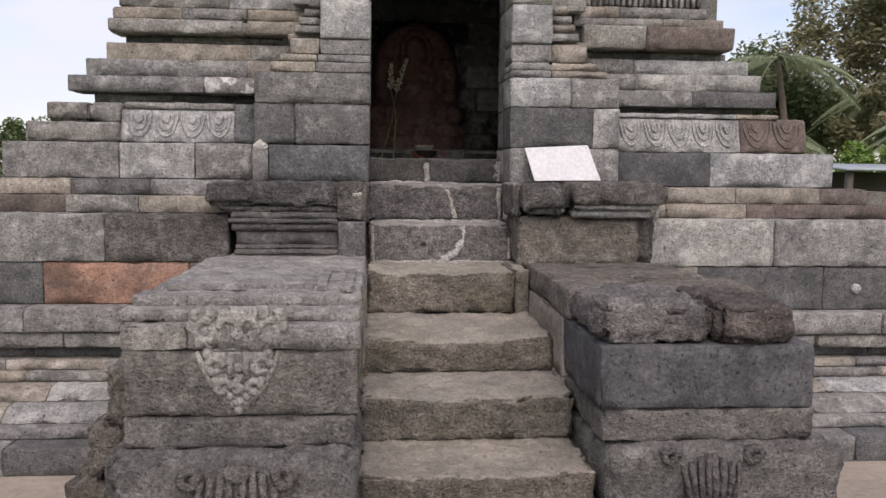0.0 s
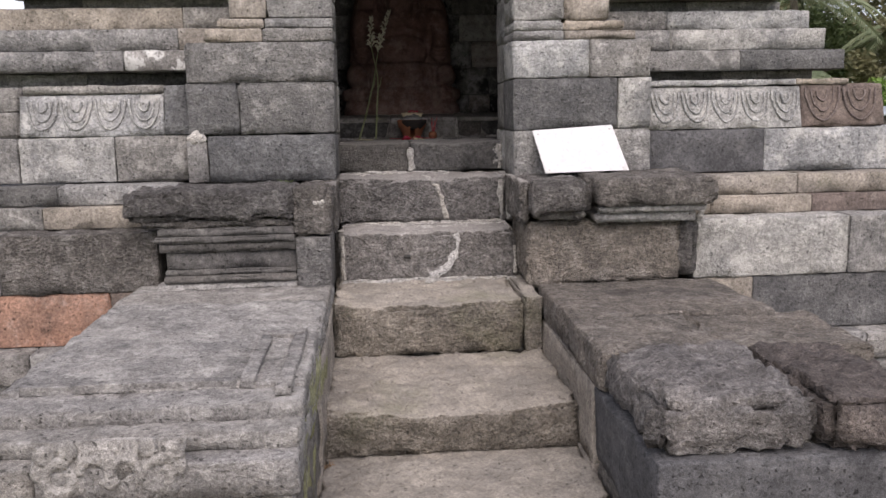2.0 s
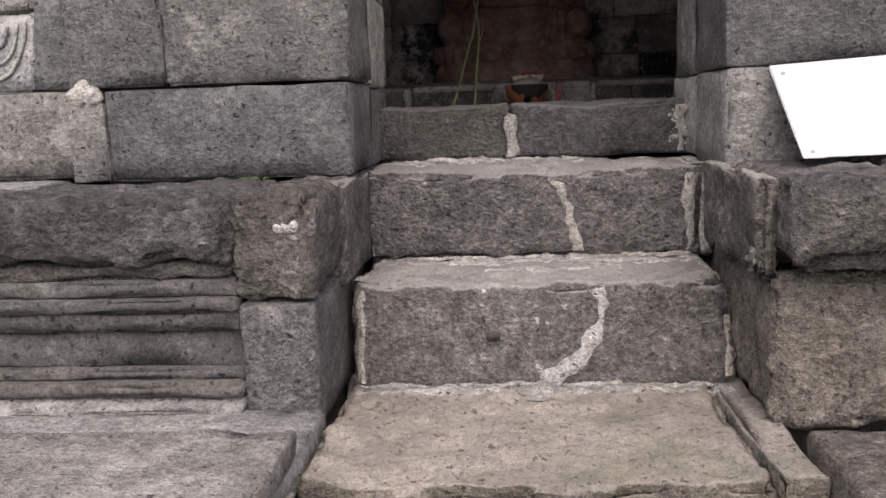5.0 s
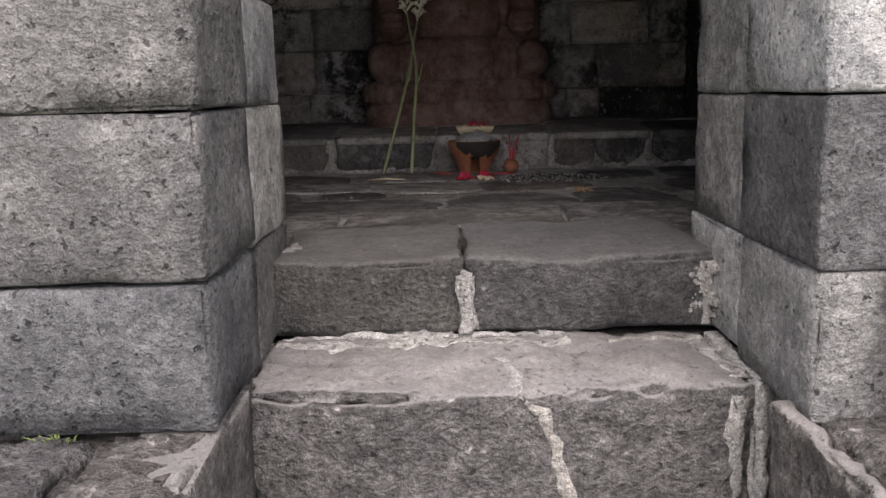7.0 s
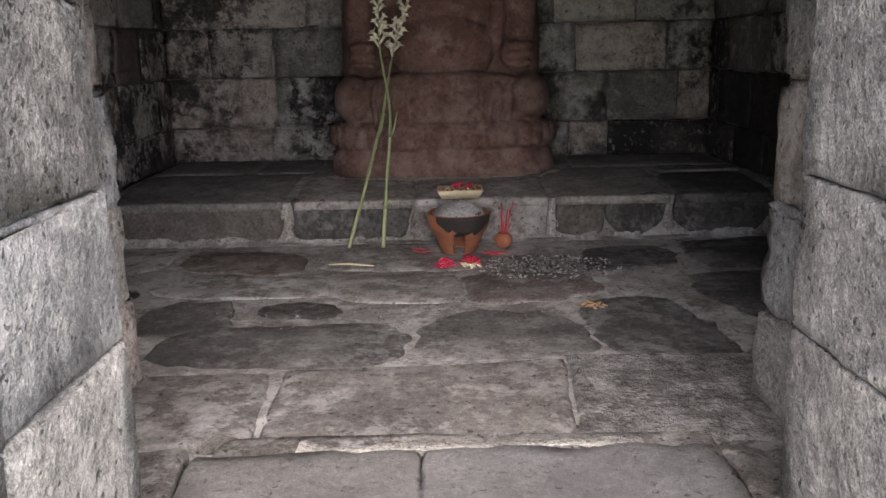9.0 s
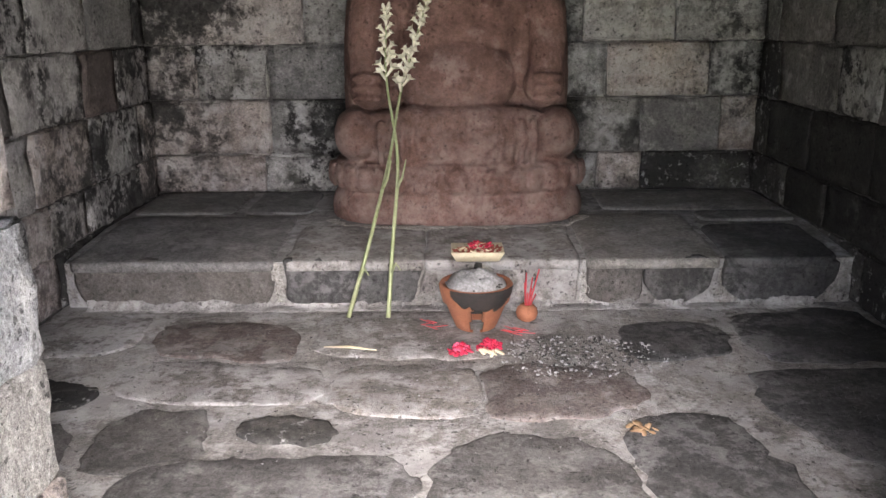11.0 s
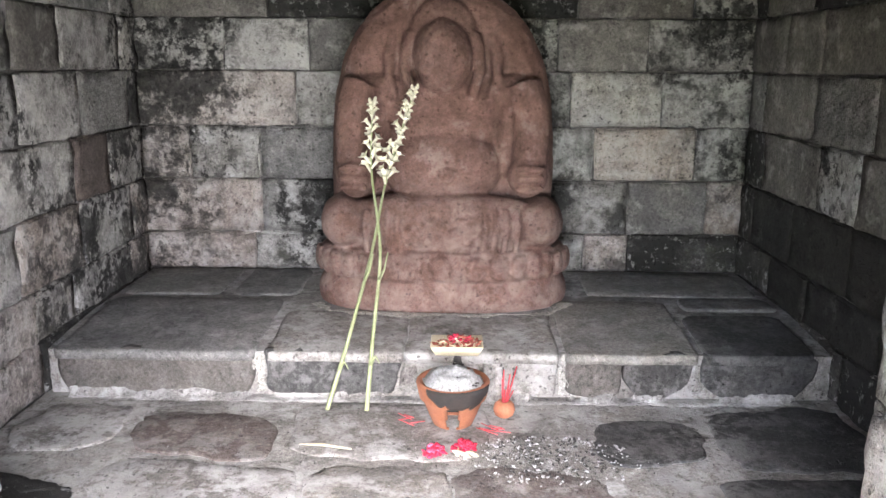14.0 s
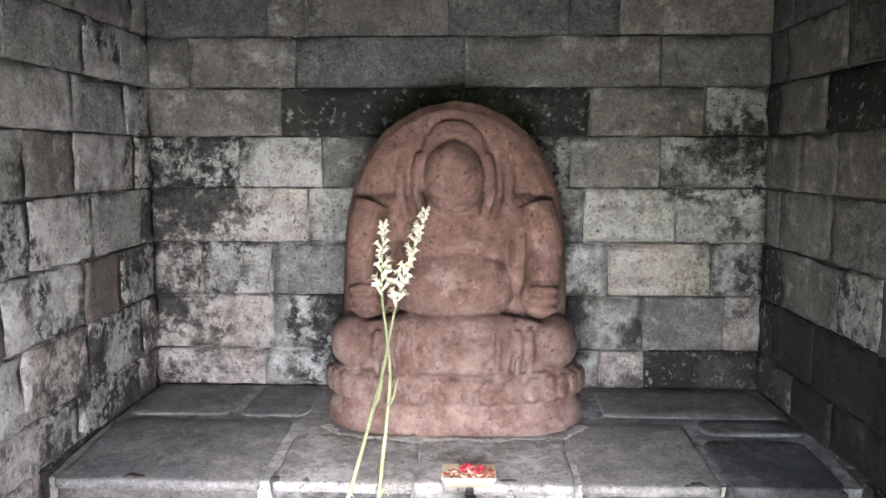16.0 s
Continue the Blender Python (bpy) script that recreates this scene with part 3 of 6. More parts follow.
temple_body = tagged(finish(bm, "wall_front", CORE, smooth=False), "weathered andesite temple facade with stepped mouldings and carved frieze", "temple wall", kind="structure")
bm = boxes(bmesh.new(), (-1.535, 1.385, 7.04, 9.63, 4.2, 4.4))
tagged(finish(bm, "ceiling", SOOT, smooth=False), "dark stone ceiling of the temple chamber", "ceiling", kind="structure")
bm = boxes(bmesh.new(), (-2.2, 2.1, 5.5, 10.7, 4.404, 4.7), (-1.7, 1.6, 6.0, 10.2, 4.704, 5.0))
tagged(finish(bm, "roof", GREY, smooth=False), "plain stepped grey stone roof of the temple", "roof", kind="structure")

# base mouldings, both sides
for xs_, side in (((-3.35, -2.53, -1.95, -1.30), -1), ((1.33, 2.12, 2.74, 3.4), 1)):
    top = 0.65 if side < 0 else 0.60
    k = top / 0.65
    course(temple_base, xs_, 5.10, 5.5, 0.50 * k, top, [GREY, CHEEK, GREY], belly=0.0, r=0.012)
    course(temple_base, [x + 0.21 for x in xs_[:-1]] + [xs_[-1]], 5.135, 5.5, 0.40 * k, 0.50 * k, [CHEEK, GREY], r=0.018)
    course(temple_base, xs_, 5.24, 5.5, 0.325 * k, 0.40 * k, DARK)
    course(temple_base, [x - 0.13 for x in xs_[:-1]] + [xs_[-1]], 5.15, 5.5, 0.265 * k, 0.325 * k, [GREY, BROWN])
    course(temple_base, xs_, 5.10, 5.5, 0.205 * k, 0.265 * k, [BROWN, GREY], r=0.008)
    course(temple_base, [x + 0.18 for x in xs_[:-1]] + [xs_[-1]], 4.92, 5.5, 0.135, 0.205 * k, [BROWN, LIGHT, BROWN], lean=0.10, r=0.008)
    course(temple_base, xs_, 4.74, 5.5, 0.06, 0.135, [BROWN, GREY, BROWN], lean=0.12, r=0.012)
    course(temple_base, [x - 0.07 for x in xs_[:-1]] + [xs_[-1]], 4.66, 5.5, 0.0, 0.06, [BROWN, GREY], r=0.008)
    course(temple_base, [x + 0.12 for x in xs_[:-1]] + [xs_[-1]], 4.5, 5.5, -0.16, 0.0, [GREY, DARK, BROWN], r=0.012)
# upper base courses, left then right of the stairs
course(temple_base, (-3.1, -2.455, -1.60, -1.3), 5.22, 5.5, 0.65, 0.905, [DARK, RED, RUSSET], r=0.008)
course(temple_base, (-3.05, -2.09, -1.36), 5.215, 5.5, 0.905, 1.193, [GREY, ROUGH], rough=0.010, r=0.008)
course(temple_base, (-2.95, -2.365, -1.93, -1.3), 5.37, 5.6, 1.193, 1.302, [RUSSET, GREY, BROWN])
course(temple_base, (-2.90, -2.355, -1.87, -1.3), 5.43, 5.6, 1.302, 1.40, [BROWN, DARK, GREY])
course(temple_base, (1.25, 1.57, 2.405, 3.1), 5.225, 5.5, 0.60, 0.882, [BROWN, DARK, DARK], r=0.008)
course(temple_base, (1.25, 2.055, 3.05), 5.215, 5.5, 0.882, 1.18, [LIGHT, GREY], r=0.008, rough=0.009)
course(temple_base, (1.2, 1.40, 1.94, 2.95), 5.38, 5.6, 1.18, 1.272, [BROWN, BROWN, RUSSET])
course(temple_base, (1.2, 1.89, 2.47, 2.80), 5.44, 5.6, 1.272, 1.378, [BROWN, BROWN, RUSSET], r=0.008)
bm = tube(bmesh.new(), [(2.62, 5.236, 0.74), (2.62, 5.21, 0.74)], 0.032, 14)
part("stone_plug", bm, LIGHT, temple_base, "pale round stone plug")

# ---- temple body facing ----
course(temple_body, (-2.83, -2.11, -1.635, -1.262), 5.60, 6.05, 1.40, 1.632, [GREY, LIGHT, GREY], r=0.01)
course(temple_body, (1.125, 1.776, 2.645), 5.60, 6.05, 1.378, 1.61, [BASALT, LIGHT], r=0.008)
course(temple_body, (-2.69, -2.10), 5.62, 6.05, 1.632, 1.76, [FLAG], r=0.018, chip=0.03)
course(temple_body, (-2.57, -2.30, -2.10), 5.65, 6.05, 1.76, 1.885, [FLAG, GREY], r=0.018, chip=0.03)
block(temple_body, -2.10, -1.385, 5.605, 6.05, 1.632, 1.845, LIGHT, lean=0.05, label="pale block carved with lotus petals")
block(temple_body, -1.385, -1.255, 5.605, 6.05, 1.632, 1.885, DARK, lean=0.05)
block(temple_body, -2.08, -1.39, 5.645, 6.05, 1.845, 1.89, GREY)
block(temple_body, 1.13, 1.985, 5.605, 6.05, 1.61, 1.835, LIGHT, lean=0.05, label="pale block carved with lotus petals")
block(temple_body, 1.985, 2.46, 5.605, 6.05, 1.61, 1.845, RUSSET, lean=0.05, r=0.018, label="reddish brown block carved with lotus petals")
course(temple_body, (1.13, 1.96, 2.26), 5.645, 6.05, 1.838, 1.872, [LIGHT, BROWN])
course(temple_body, (-2.36, -1.85, -1.25), 5.93, 6.05, 1.888, 1.962, [GREY, DARK])
course(temple_body, (1.12, 1.66, 2.2), 5.93, 6.05, 1.872, 1.93, [DARK, GREY])
course(temple_body, (-2.47, -1.60, -1.255), 5.755, 6.05, 1.962, 2.068, [GREY, LICHEN])
course(temple_body, (1.12, 1.70, 2.30), 5.77, 6.05, 1.925, 2.035, [GREY, DARK])
course(temple_body, (-2.37, -1.33, -1.1), 5.81, 6.05, 2.068, 2.182, [GREY, BROWN])
course(temple_body, (1.07, 1.315, 2.20), 5.81, 6.05, 2.035, 2.15, [GREY, LIGHT])
course(temple_body, (-2.25, -1.31, -1.0), 5.86, 6.05, 2.182, 2.295, [BROWN, GREY])
course(temple_body, (0.95, 1.31, 2.13), 5.86, 6.05, 2.15, 2.255, [GREY, LIGHT])
course(temple_body, (-2.15, -1.85, -1.0), 5.95, 6.05, 2.295, 2.352, [DARK, GREY])
course(temple_body, (0.9, 1.45, 2.0), 5.95, 6.05, 2.255, 2.315, [DARK, GREY])
course(temple_body, (-2.22, -1.34, -0.95), 5.80, 6.05, 2.352, 2.442, [GREY, BROWN], r=0.012, chip=0.02)
course(temple_body, (0.93, 1.37, 1.99), 5.80, 6.05, 2.315, 2.47, [GREY, RUSSET], r=0.012, lean=-0.02)
course(temple_body, (-2.20, -1.75, -1.33, -0.95), 5.83, 6.05, 2.442, 2.522, [BROWN, GREY], r=0.012)
course(temple_body, (0.87, 1.5, 1.93), 5.84, 6.05, 2.47, 2.53, [GREY, BROWN], r=0.008)
course(temple_body, (-2.165, -1.45, -0.92), 5.86, 6.05, 2.522, 2.65, [GREY, LIGHT, BROWN], r=0.012)
course(temple_body, (0.88, 1.2, 1.82), 5.87, 6.05, 2.53, 2.61, [BROWN, GREY], r=0.008)
for x0, x1, z in ((-2.14, -0.92, 2.65), (0.88, 1.79, 2.61)):
    block(temple_body, x0, x1, 5.92, 6.05, z, z + 0.2, DARK)
    n = round((x1 - x0) / 0.042)
    for i in range(n):
        a = x0 + (x1 - x0) * i / n
        block(temple_body, a + 0.006, a + 0.034, 5.885, 5.93, z + 0.005, z + 0.19, GREY, name="flute", r=0.008, cell=0.06)

# portal: stones round the door, on both sides
block(temple_body, -1.262, -1.16, 5.53, 5.9, 1.392, 1.60, GREY)
block(temple_body, -1.16, -0.52, 5.53, 5.86, 1.392, 1.628, DARK, r=0.008)
course(temple_body, (-1.25, -0.992, -0.515), 5.53, 5.86, 1.632, 1.888, [DARK, MIDL], r=0.008)
block(temple_body, -1.243, -0.51, 5.53, 5.86, 1.888, 2.085, MIDL, r=0.008)
block(temple_body, 0.40, 1.125, 5.53, 5.86, 1.378, 1.625, GREY, r=0.008)
course(temple_body, (0.395, 0.944, 1.125), 5.53, 5.86, 1.625, 1.888, [DARK, LIGHT], r=0.008)
course(temple_body, (0.395, 0.795, 1.115), 5.53, 5.86, 1.888, 2.08, [LIGHT, GREY], r=0.008)
for s, rows in ((-1, ((-1.15, -0.86, -0.51, 2.085, 2.152), (-1.08, -0.85, -0.51, 2.152, 2.202), (-1.02, -0.835, -0.51, 2.202, 2.30))),
                (1, ((0.397, 0.66, 1.035, 2.08, 2.127), (0.40, 0.66, 0.98, 2.127, 2.178), (0.40, 0.665, 0.90, 2.178, 2.297)))):
    for i, (a, b, c, z0, z1) in enumerate(rows):
        course(temple_body, (a, b, c), 5.535 + 0.012 * i, 5.86, z0, z1, [BROWN, GREY] if s < 0 else [GREY, BROWN], r=0.01)
for z0, z1 in ((2.30, 2.55), (2.55, 2.80), (2.80, 3.05), (3.05, 3.34)):
    block(temple_body, -0.83, -0.508, 5.54, 5.86, z0, z1, LIGHT if z0 < 2.4 else GREY, r=0.018)
    block(temple_body, 0.397, 0.668, 5.54, 5.86, z0 - 0.003, z1 - 0.003, LIGHT if z0 < 2.6 else GREY, r=0.012)
for i in range(4):
    block(temple_body, -1.0 + 0.03 * i, -0.83, 5.62 - 0.01 * i, 5.9, 2.345 + 0.05 * i, 2.395 + 0.05 * i, GREY, r=0.008)
    block(temple_body, 0.668, 0.86 - 0.025 * i, 5.63 - 0.01 * i, 5.9, 2.33 + 0.055 * i, 2.385 + 0.055 * i, BROWN if i % 2 else GREY, r=0.008, chip=0.02)
for z0, z1 in ((2.545, 2.7), (2.7, 2.9), (2.9, 3.2), (3.2, 3.6)):
    block(temple_body, -1.02, -0.83, 5.74, 6.0, z0, z1, GREY)
    block(temple_body, 0.668, 0.93, 5.74, 6.0, z0, z1, GREY)
block(temple_body, -1.05, -0.83, 5.70, 6.0, 2.30, 2.35, BROWN)
block(temple_body, 0.668, 0.95, 5.70, 6.0, 2.29, 2.335, BROWN)
# jambs behind the portal stones, passage walls
for z0, z1, ml, mr in ((1.392, 1.62, MIDG, LIGHT), (1.62, 1.885, LIGHT, GREY), (1.885, 2.10, LIGHT, GREY), (2.10, 2.34, GREY, GREY), (2.34, 2.58, LIGHT, LIGHT), (2.58, 2.84, GREY, GREY), (2.84, 3.08, GREY, GREY), (3.08, 3.34, GREY, GREY)):
    off = 0.008 * noise.noise(Vector((z0 * 9, 0, 0)))
    block(temple_body, -0.86, -0.522 + off, 5.863, 6.2, z0, z1, ml, r=0.008)
    block(temple_body, 0.408 + off, 0.72, 5.863, 6.2, z0, z1, mr, r=0.008)
course(temple_body, (-0.87, -0.2, 0.3, 0.72), 5.54, 6.2, 3.345, 3.62, [GREY, DARK, GREY])
passage = temple_body
# Two unseen blocks added overhead to keep daylight off the near floor.
block(temple_body, -0.505, 0.394, 5.55, 6.19, 3.08, 3.342, GREY, name="lintel", r=0.02, label="unseen stone block added over the doorway to cut daylight")
block(temple_body, -0.79, 0.60, 6.205, 6.93, 3.12, 3.44, GREY, name="lintel", r=0.02)
for i, (z0, z1) in enumerate(((1.50, 1.72), (1.72, 1.95), (1.95, 2.2), (2.2, 2.45), (2.45, 2.7), (2.7, 2.95), (2.95, 3.2), (3.2, 3.45))):
    yy = (6.2, 6.5 + 0.12 * (i % 2), 6.95)
    yr = (6.2, 6.46 + 0.1 * (i % 2), 6.81)
    for k, (a, b) in enumerate(zip(yy, yy[1:])):
        wob = 0.014 * noise.noise(Vector((z0 * 7.3, a * 5.1, 2.0)))
        block(passage, -1.1, -0.795 + wob - (0.02 if z0 > 2.15 else 0.0), a + 0.003, b - 0.003, z0, z1, (LIGHT, ROSY, GREY)[(i + k) % 3], r=0.012, rough=0.009, chip=0.025, cell=0.035)
    for k, (a, b) in enumerate(zip(yr, yr[1:])):
        wob = 0.012 * noise.noise(Vector((z0 * 6.1, a * 4.3, 5.0)))
        block(passage, 0.605 + wob + (0.012 if z0 > 1.9 else 0.0), 0.95, a + 0.003, b - 0.003, z0, z1, (ROSY, GREY, LIGHT)[(i + k) % 3], r=0.014, rough=0.010, chip=0.03, cell=0.03)


# ---- stairs ----
stairs = thing("stairs", "worn stone temple steps with white mortar joints", "stairs", kind="structure")
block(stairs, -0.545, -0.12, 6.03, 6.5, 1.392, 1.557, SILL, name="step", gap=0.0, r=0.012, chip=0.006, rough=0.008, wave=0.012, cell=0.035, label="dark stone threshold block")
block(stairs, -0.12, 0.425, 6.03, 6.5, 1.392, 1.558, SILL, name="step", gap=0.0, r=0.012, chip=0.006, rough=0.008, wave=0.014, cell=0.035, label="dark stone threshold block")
block(stairs, -0.535, 0.395, 5.72, 6.06, 1.13, 1.383, STEPG, name="step", r=0.018, rough=0.012, wave=0.015, chip=0.02, cell=0.016)
block(stairs, -0.515, 0.385, 5.32, 5.76, 0.885, 1.135, STEPG, name="step", r=0.018, rough=0.012, wave=0.015, chip=0.02, cell=0.016, lean=0.09)
block(stairs, -0.53, 0.325, 4.82, 5.5, 0.655, 0.903, TREAD, name="step", r=0.018, rough=0.013, wave=0.025, chip=0.03, cell=0.018)
block(stairs, 0.327, 0.41, 4.822, 5.5, 0.655, 0.905, TREAD, name="step", r=0.008, rough=0.007, cell=0.03)
block(stairs, -0.54, 0.42, 4.15, 4.86, 0.47, 0.66, TREAD, name="step", r=0.018, rough=0.015, wave=0.03, chip=0.03, cell=0.018)
block(stairs, -0.54, 0.42, 3.72, 4.2, 0.27, 0.482, TREAD, name="step", r=0.018, rough=0.013, wave=0.025, chip=0.03, cell=0.018)
block(stairs, -0.54, 0.42, 3.31, 3.78, 0.06, 0.276, TREAD, name="step", r=0.018, rough=0.013, wave=0.025, chip=0.03, cell=0.018)
block(stairs, -0.54, 0.42, 2.92, 3.38, -0.16, 0.07, TREAD, name="step", r=0.018, rough=0.014, wave=0.03, cell=0.04)

block(stairs, 0.385, 0.43, 5.725, 6.04, 1.13, 1.386, MORTAR, name="mortar_joint", r=0.012, rough=0.014, cell=0.02)
block(stairs, -0.56, -0.53, 5.735, 6.04, 1.2, 1.386, STEPG, name="packing_stone", r=0.012, rough=0.012, cell=0.02)

bpy.context.view_layer.update()


def drape(p, up, reach=0.05):
    """The place on the stone below p, seen against up."""
    hit, place, *_ = scene.ray_cast(bpy.context.evaluated_depsgraph_get(), p + up * reach, -up, distance=reach + 0.06)
    return place if hit else p


def smear(parent, points, width, lift=0.0, name="mortar_joint", material=None, up=Vector((0, -1, 0)), thick=0.0045, jag=1.0, reach=0.05):
    """An uneven strip of mortar laid along points on the stones that look along up."""
    bpy.context.view_layer.update()
    up = up.normalized()
    bm = bmesh.new()
    fine = []
    for a, b in zip(points, points[1:]):
        a, b = Vector(a), Vector(b)
        n = max(2, round((b - a).length / 0.012))
        fine += [a + (b - a) * i / n for i in range(n)]
    fine.append(Vector(points[-1]))
    rows = []
    for i, p in enumerate(fine):
        ahead = (fine[min(i + 1, len(fine) - 1)] - fine[max(i - 1, 0)]).normalized()
        side = ahead.cross(up).normalized()
        wa = width * max(0.15, 0.8 + jag * (1.1 * fractal(p, 9.0, 3) + 0.5 * fractal(p, 48.0, 3)))
        wb = width * max(0.15, 0.8 + jag * (1.1 * fractal(p + Vector((3, 5, 1)), 9.0, 3) + 0.5 * fractal(p + Vector((1, 2, 9)), 48.0, 3)))
        h = lift + thick * (0.7 + 0.4 * fractal(p, 20.0, 2))
        rows.append([bm.verts.new(drape(p + side * d, up, reach) + up * e) for d, e in ((wa, -0.004), (wa * 0.82, h * 0.8), (0, h), (-wb * 0.82, h * 0.8), (-wb, -0.004))])
    for a, b in zip(rows, rows[1:]):
        for k in range(4):
            bm.faces.new((a[k], b[k], b[k + 1], a[k + 1]))
    bmesh.ops.recalc_face_normals(bm, faces=bm.faces)
    return part(name, bm, material or MORTAR, parent)


UP = Vector((0, 0, 1))


def ridge(parent, points, radius, name="mortar_joint", material=None, seed=0.0):
    """A lumpy fillet of mortar pressed into an inner corner along points."""
    fine = []
    for p, q in zip(points, points[1:]):
        p, q = Vector(p), Vector(q)
        n = max(3, round((q - p).length / 0.008))
        fine += [p + (q - p) * i / n for i in range(n)]
    fine.append(Vector(points[-1]))
    n = len(fine) - 1

    def wide(f):
        p = fine[round(f * n)]
        return radius * max(0.25, (1.0 + 0.42 * fractal(p + Vector((seed, 2, 1)), 14.0, 4)) * min(1.0, 0.3 + 12 * f, 0.3 + 12 * (1 - f)))

    bm = tube(bmesh.new(), fine, wide, 9)
    ragged(bm, 0.007, 17)
    ragged(bm, 0.004, 55)
    return part(name, bm, material or MORTAR, parent)


def foot(parent, x0, x1, y, z, width):
    """Mortar along the foot of a riser: a broad smear on the tread and a fillet in the corner."""
    smear(parent, [(x0, y - width * 0.7, z), ((x0 + x1) / 2, y - width * 0.6, z), (x1, y - width * 0.7, z)], width, up=UP, thick=0.003, reach=0.01)
    ridge(parent, [(x0, y + 0.010, z - 0.004), ((x0 + x1) / 2, y + 0.010, z - 0.004), (x1, y + 0.010, z - 0.004)], 0.008)


# joints and cracks on the upper steps
block(stairs, -0.138, -0.094, 6.014, 6.07, 1.392, 1.528, MORTAR, name="mortar_crack", r=0.008, rough=0.012, chip=0.02, cell=0.008)
foot(stairs, -0.52, 0.10, 6.02, 1.392, 0.03)
smear(stairs, [(0.18, 6.005, 1.39), (0.30, 6.0, 1.39), (0.375, 6.0, 1.388)], 0.026, up=UP, thick=0.004, reach=0.01)
smear(stairs, [(-0.05, 5.90, 1.384), (-0.03, 5.80, 1.380), (-0.034, 5.725, 1.372)], 0.015, name="mortar_crack", up=UP)
smear(stairs, [(-0.034, 5.722, 1.365), (0.007, 5.714, 1.328), (0.013, 5.712, 1.297), (0.037, 5.712, 1.253), (0.067, 5.712, 1.178), (0.07, 5.712, 1.145)], 0.02, name="mortar_crack")
foot(stairs, -0.50, 0.38, 5.712, 1.138, 0.045)
smear(stairs, [(-0.195, 5.565, 1.131), (-0.035, 5.556, 1.132), (0.08, 5.59, 1.132), (0.155, 5.587, 1.131)], 0.026, up=UP, name="mortar_patch", lift=0.002, thick=0.004)
smear(stairs, [(0.069, 5.43, 1.115), (0.079, 5.415, 1.09), (0.080, 5.393, 1.047), (0.047, 5.362, 0.973), (-0.006, 5.345, 0.938), (-0.054, 5.325, 0.902)], 0.025, name="mortar_crack")
smear(stairs, [(-0.054, 5.31, 0.902), (-0.075, 5.22, 0.902)], 0.028, up=UP, name="mortar_patch", lift=0.001, thick=0.003)
foot(stairs, -0.50, 0.37, 5.315, 0.905, 0.024)
smear(stairs, [(0.360, 5.715, 1.15), (0.358, 5.718, 1.26), (0.362, 5.72, 1.36)], 0.017, thick=0.004)
smear(stairs, [(0.35, 5.97, 1.386), (0.37, 5.86, 1.385), (0.375, 5.75, 1.38)], 0.026, up=UP, thick=0.004, reach=0.02)
smear(stairs, [(-0.492, 5.32, 0.91), (-0.492, 5.36, 1.03), (-0.494, 5.405, 1.12)], 0.014, thick=0.005)
smear(stairs, [(-0.505, 5.45, 1.135), (-0.505, 5.68, 1.137)], 0.014, up=UP, reach=0.02)
smear(stairs, [(-0.523, 5.718, 1.15), (-0.525, 5.718, 1.27)], 0.013)
smear(stairs, [(0.372, 5.45, 1.135), (0.375, 5.68, 1.137)], 0.018, up=UP, reach=0.02)
smear(stairs, [(0.372, 5.33, 0.92), (0.374, 5.38, 1.05)], 0.012)
smear(stairs, [(0.398, 6.02, 1.40), (0.398, 6.02, 1.48), (0.395, 6.025, 1.54)], 0.014, thick=0.006)
smear(stairs, [(-0.515, 6.27, 1.558), (-0.505, 6.20, 1.557), (-0.515, 6.13, 1.553)], 0.018, up=UP, thick=0.003, reach=0.02, name="mortar_patch")
rng = random.Random(14)
bm = bmesh.new()
for _ in range(26):
    p = drape(Vector((rng.uniform(0.36, 0.405), 6.0, rng.uniform(1.41, 1.55))), Vector((0, -1, 0)))
    q = rng.uniform(0.002, 0.0055)
    blob(bm, p, (q, 0.0012, q * rng.uniform(0.7, 1.6)), 8, 6)
ragged(bm, 0.001, 80)
tagged(part("mortar_flecks", bm, MORTAR, stairs), kind="stuff")
# Flush dark block: the peg hole's shade is given as colour.
bm = boxes(bmesh.new(), (-0.19, -0.158, 5.358, 5.40, 1.005, 1.02))
part("peg_hole", bm, CHAR, stairs, "dark inset block painted as the shade of a small peg hole")

# ---- left stair cheek: carved block stack ----
cheek_l = thing("stair_cheek_wall", "pale grey carved stone cheek wall beside the temple steps", "stair wall", (-0.95, 4.0, GROUND), kind="structure")
cheek_l.location = (0, 0, 0)
block(cheek_l, -1.36, -0.527, 3.50, 4.52, 0.93, 0.998, CHEEK, r=0.007, rough=0.010, cell=0.03)
block(cheek_l, -1.39, -0.527, 4.52, 4.86, 0.93, 0.985, CHEEK, r=0.007, rough=0.007, cell=0.04)
block(cheek_l, -1.40, -0.525, 3.36, 3.54, 0.93, 0.985, CHEEK, r=0.008, rough=0.008, cell=0.04)
block(cheek_l, -1.43, -0.527, 4.55, 5.1, 0.865, 0.935, GREY, r=0.008)
block(cheek_l, -1.42, -0.525, 3.27, 4.6, 0.895, 0.945, CHEEK, r=0.008, rough=0.008)
course(cheek_l, (-1.40, -1.16, -0.524), 3.2, 3.9, 0.805, 0.90, [CHEEK, CHEEK], r=0.007, rough=0.007, cell=0.04)
block(cheek_l, -1.40, -0.52, 3.9, 4.8, 0.56, 0.90, BROWN)
block(cheek_l, -1.395, -0.53, 3.2, 3.9, 0.555, 0.805, MIDG, r=0.014, rough=0.008, cell=0.04)
block(cheek_l, -1.40, -0.54, 3.2, 3.9, 0.43, 0.555, MIDG, r=0.02, rough=0.008)
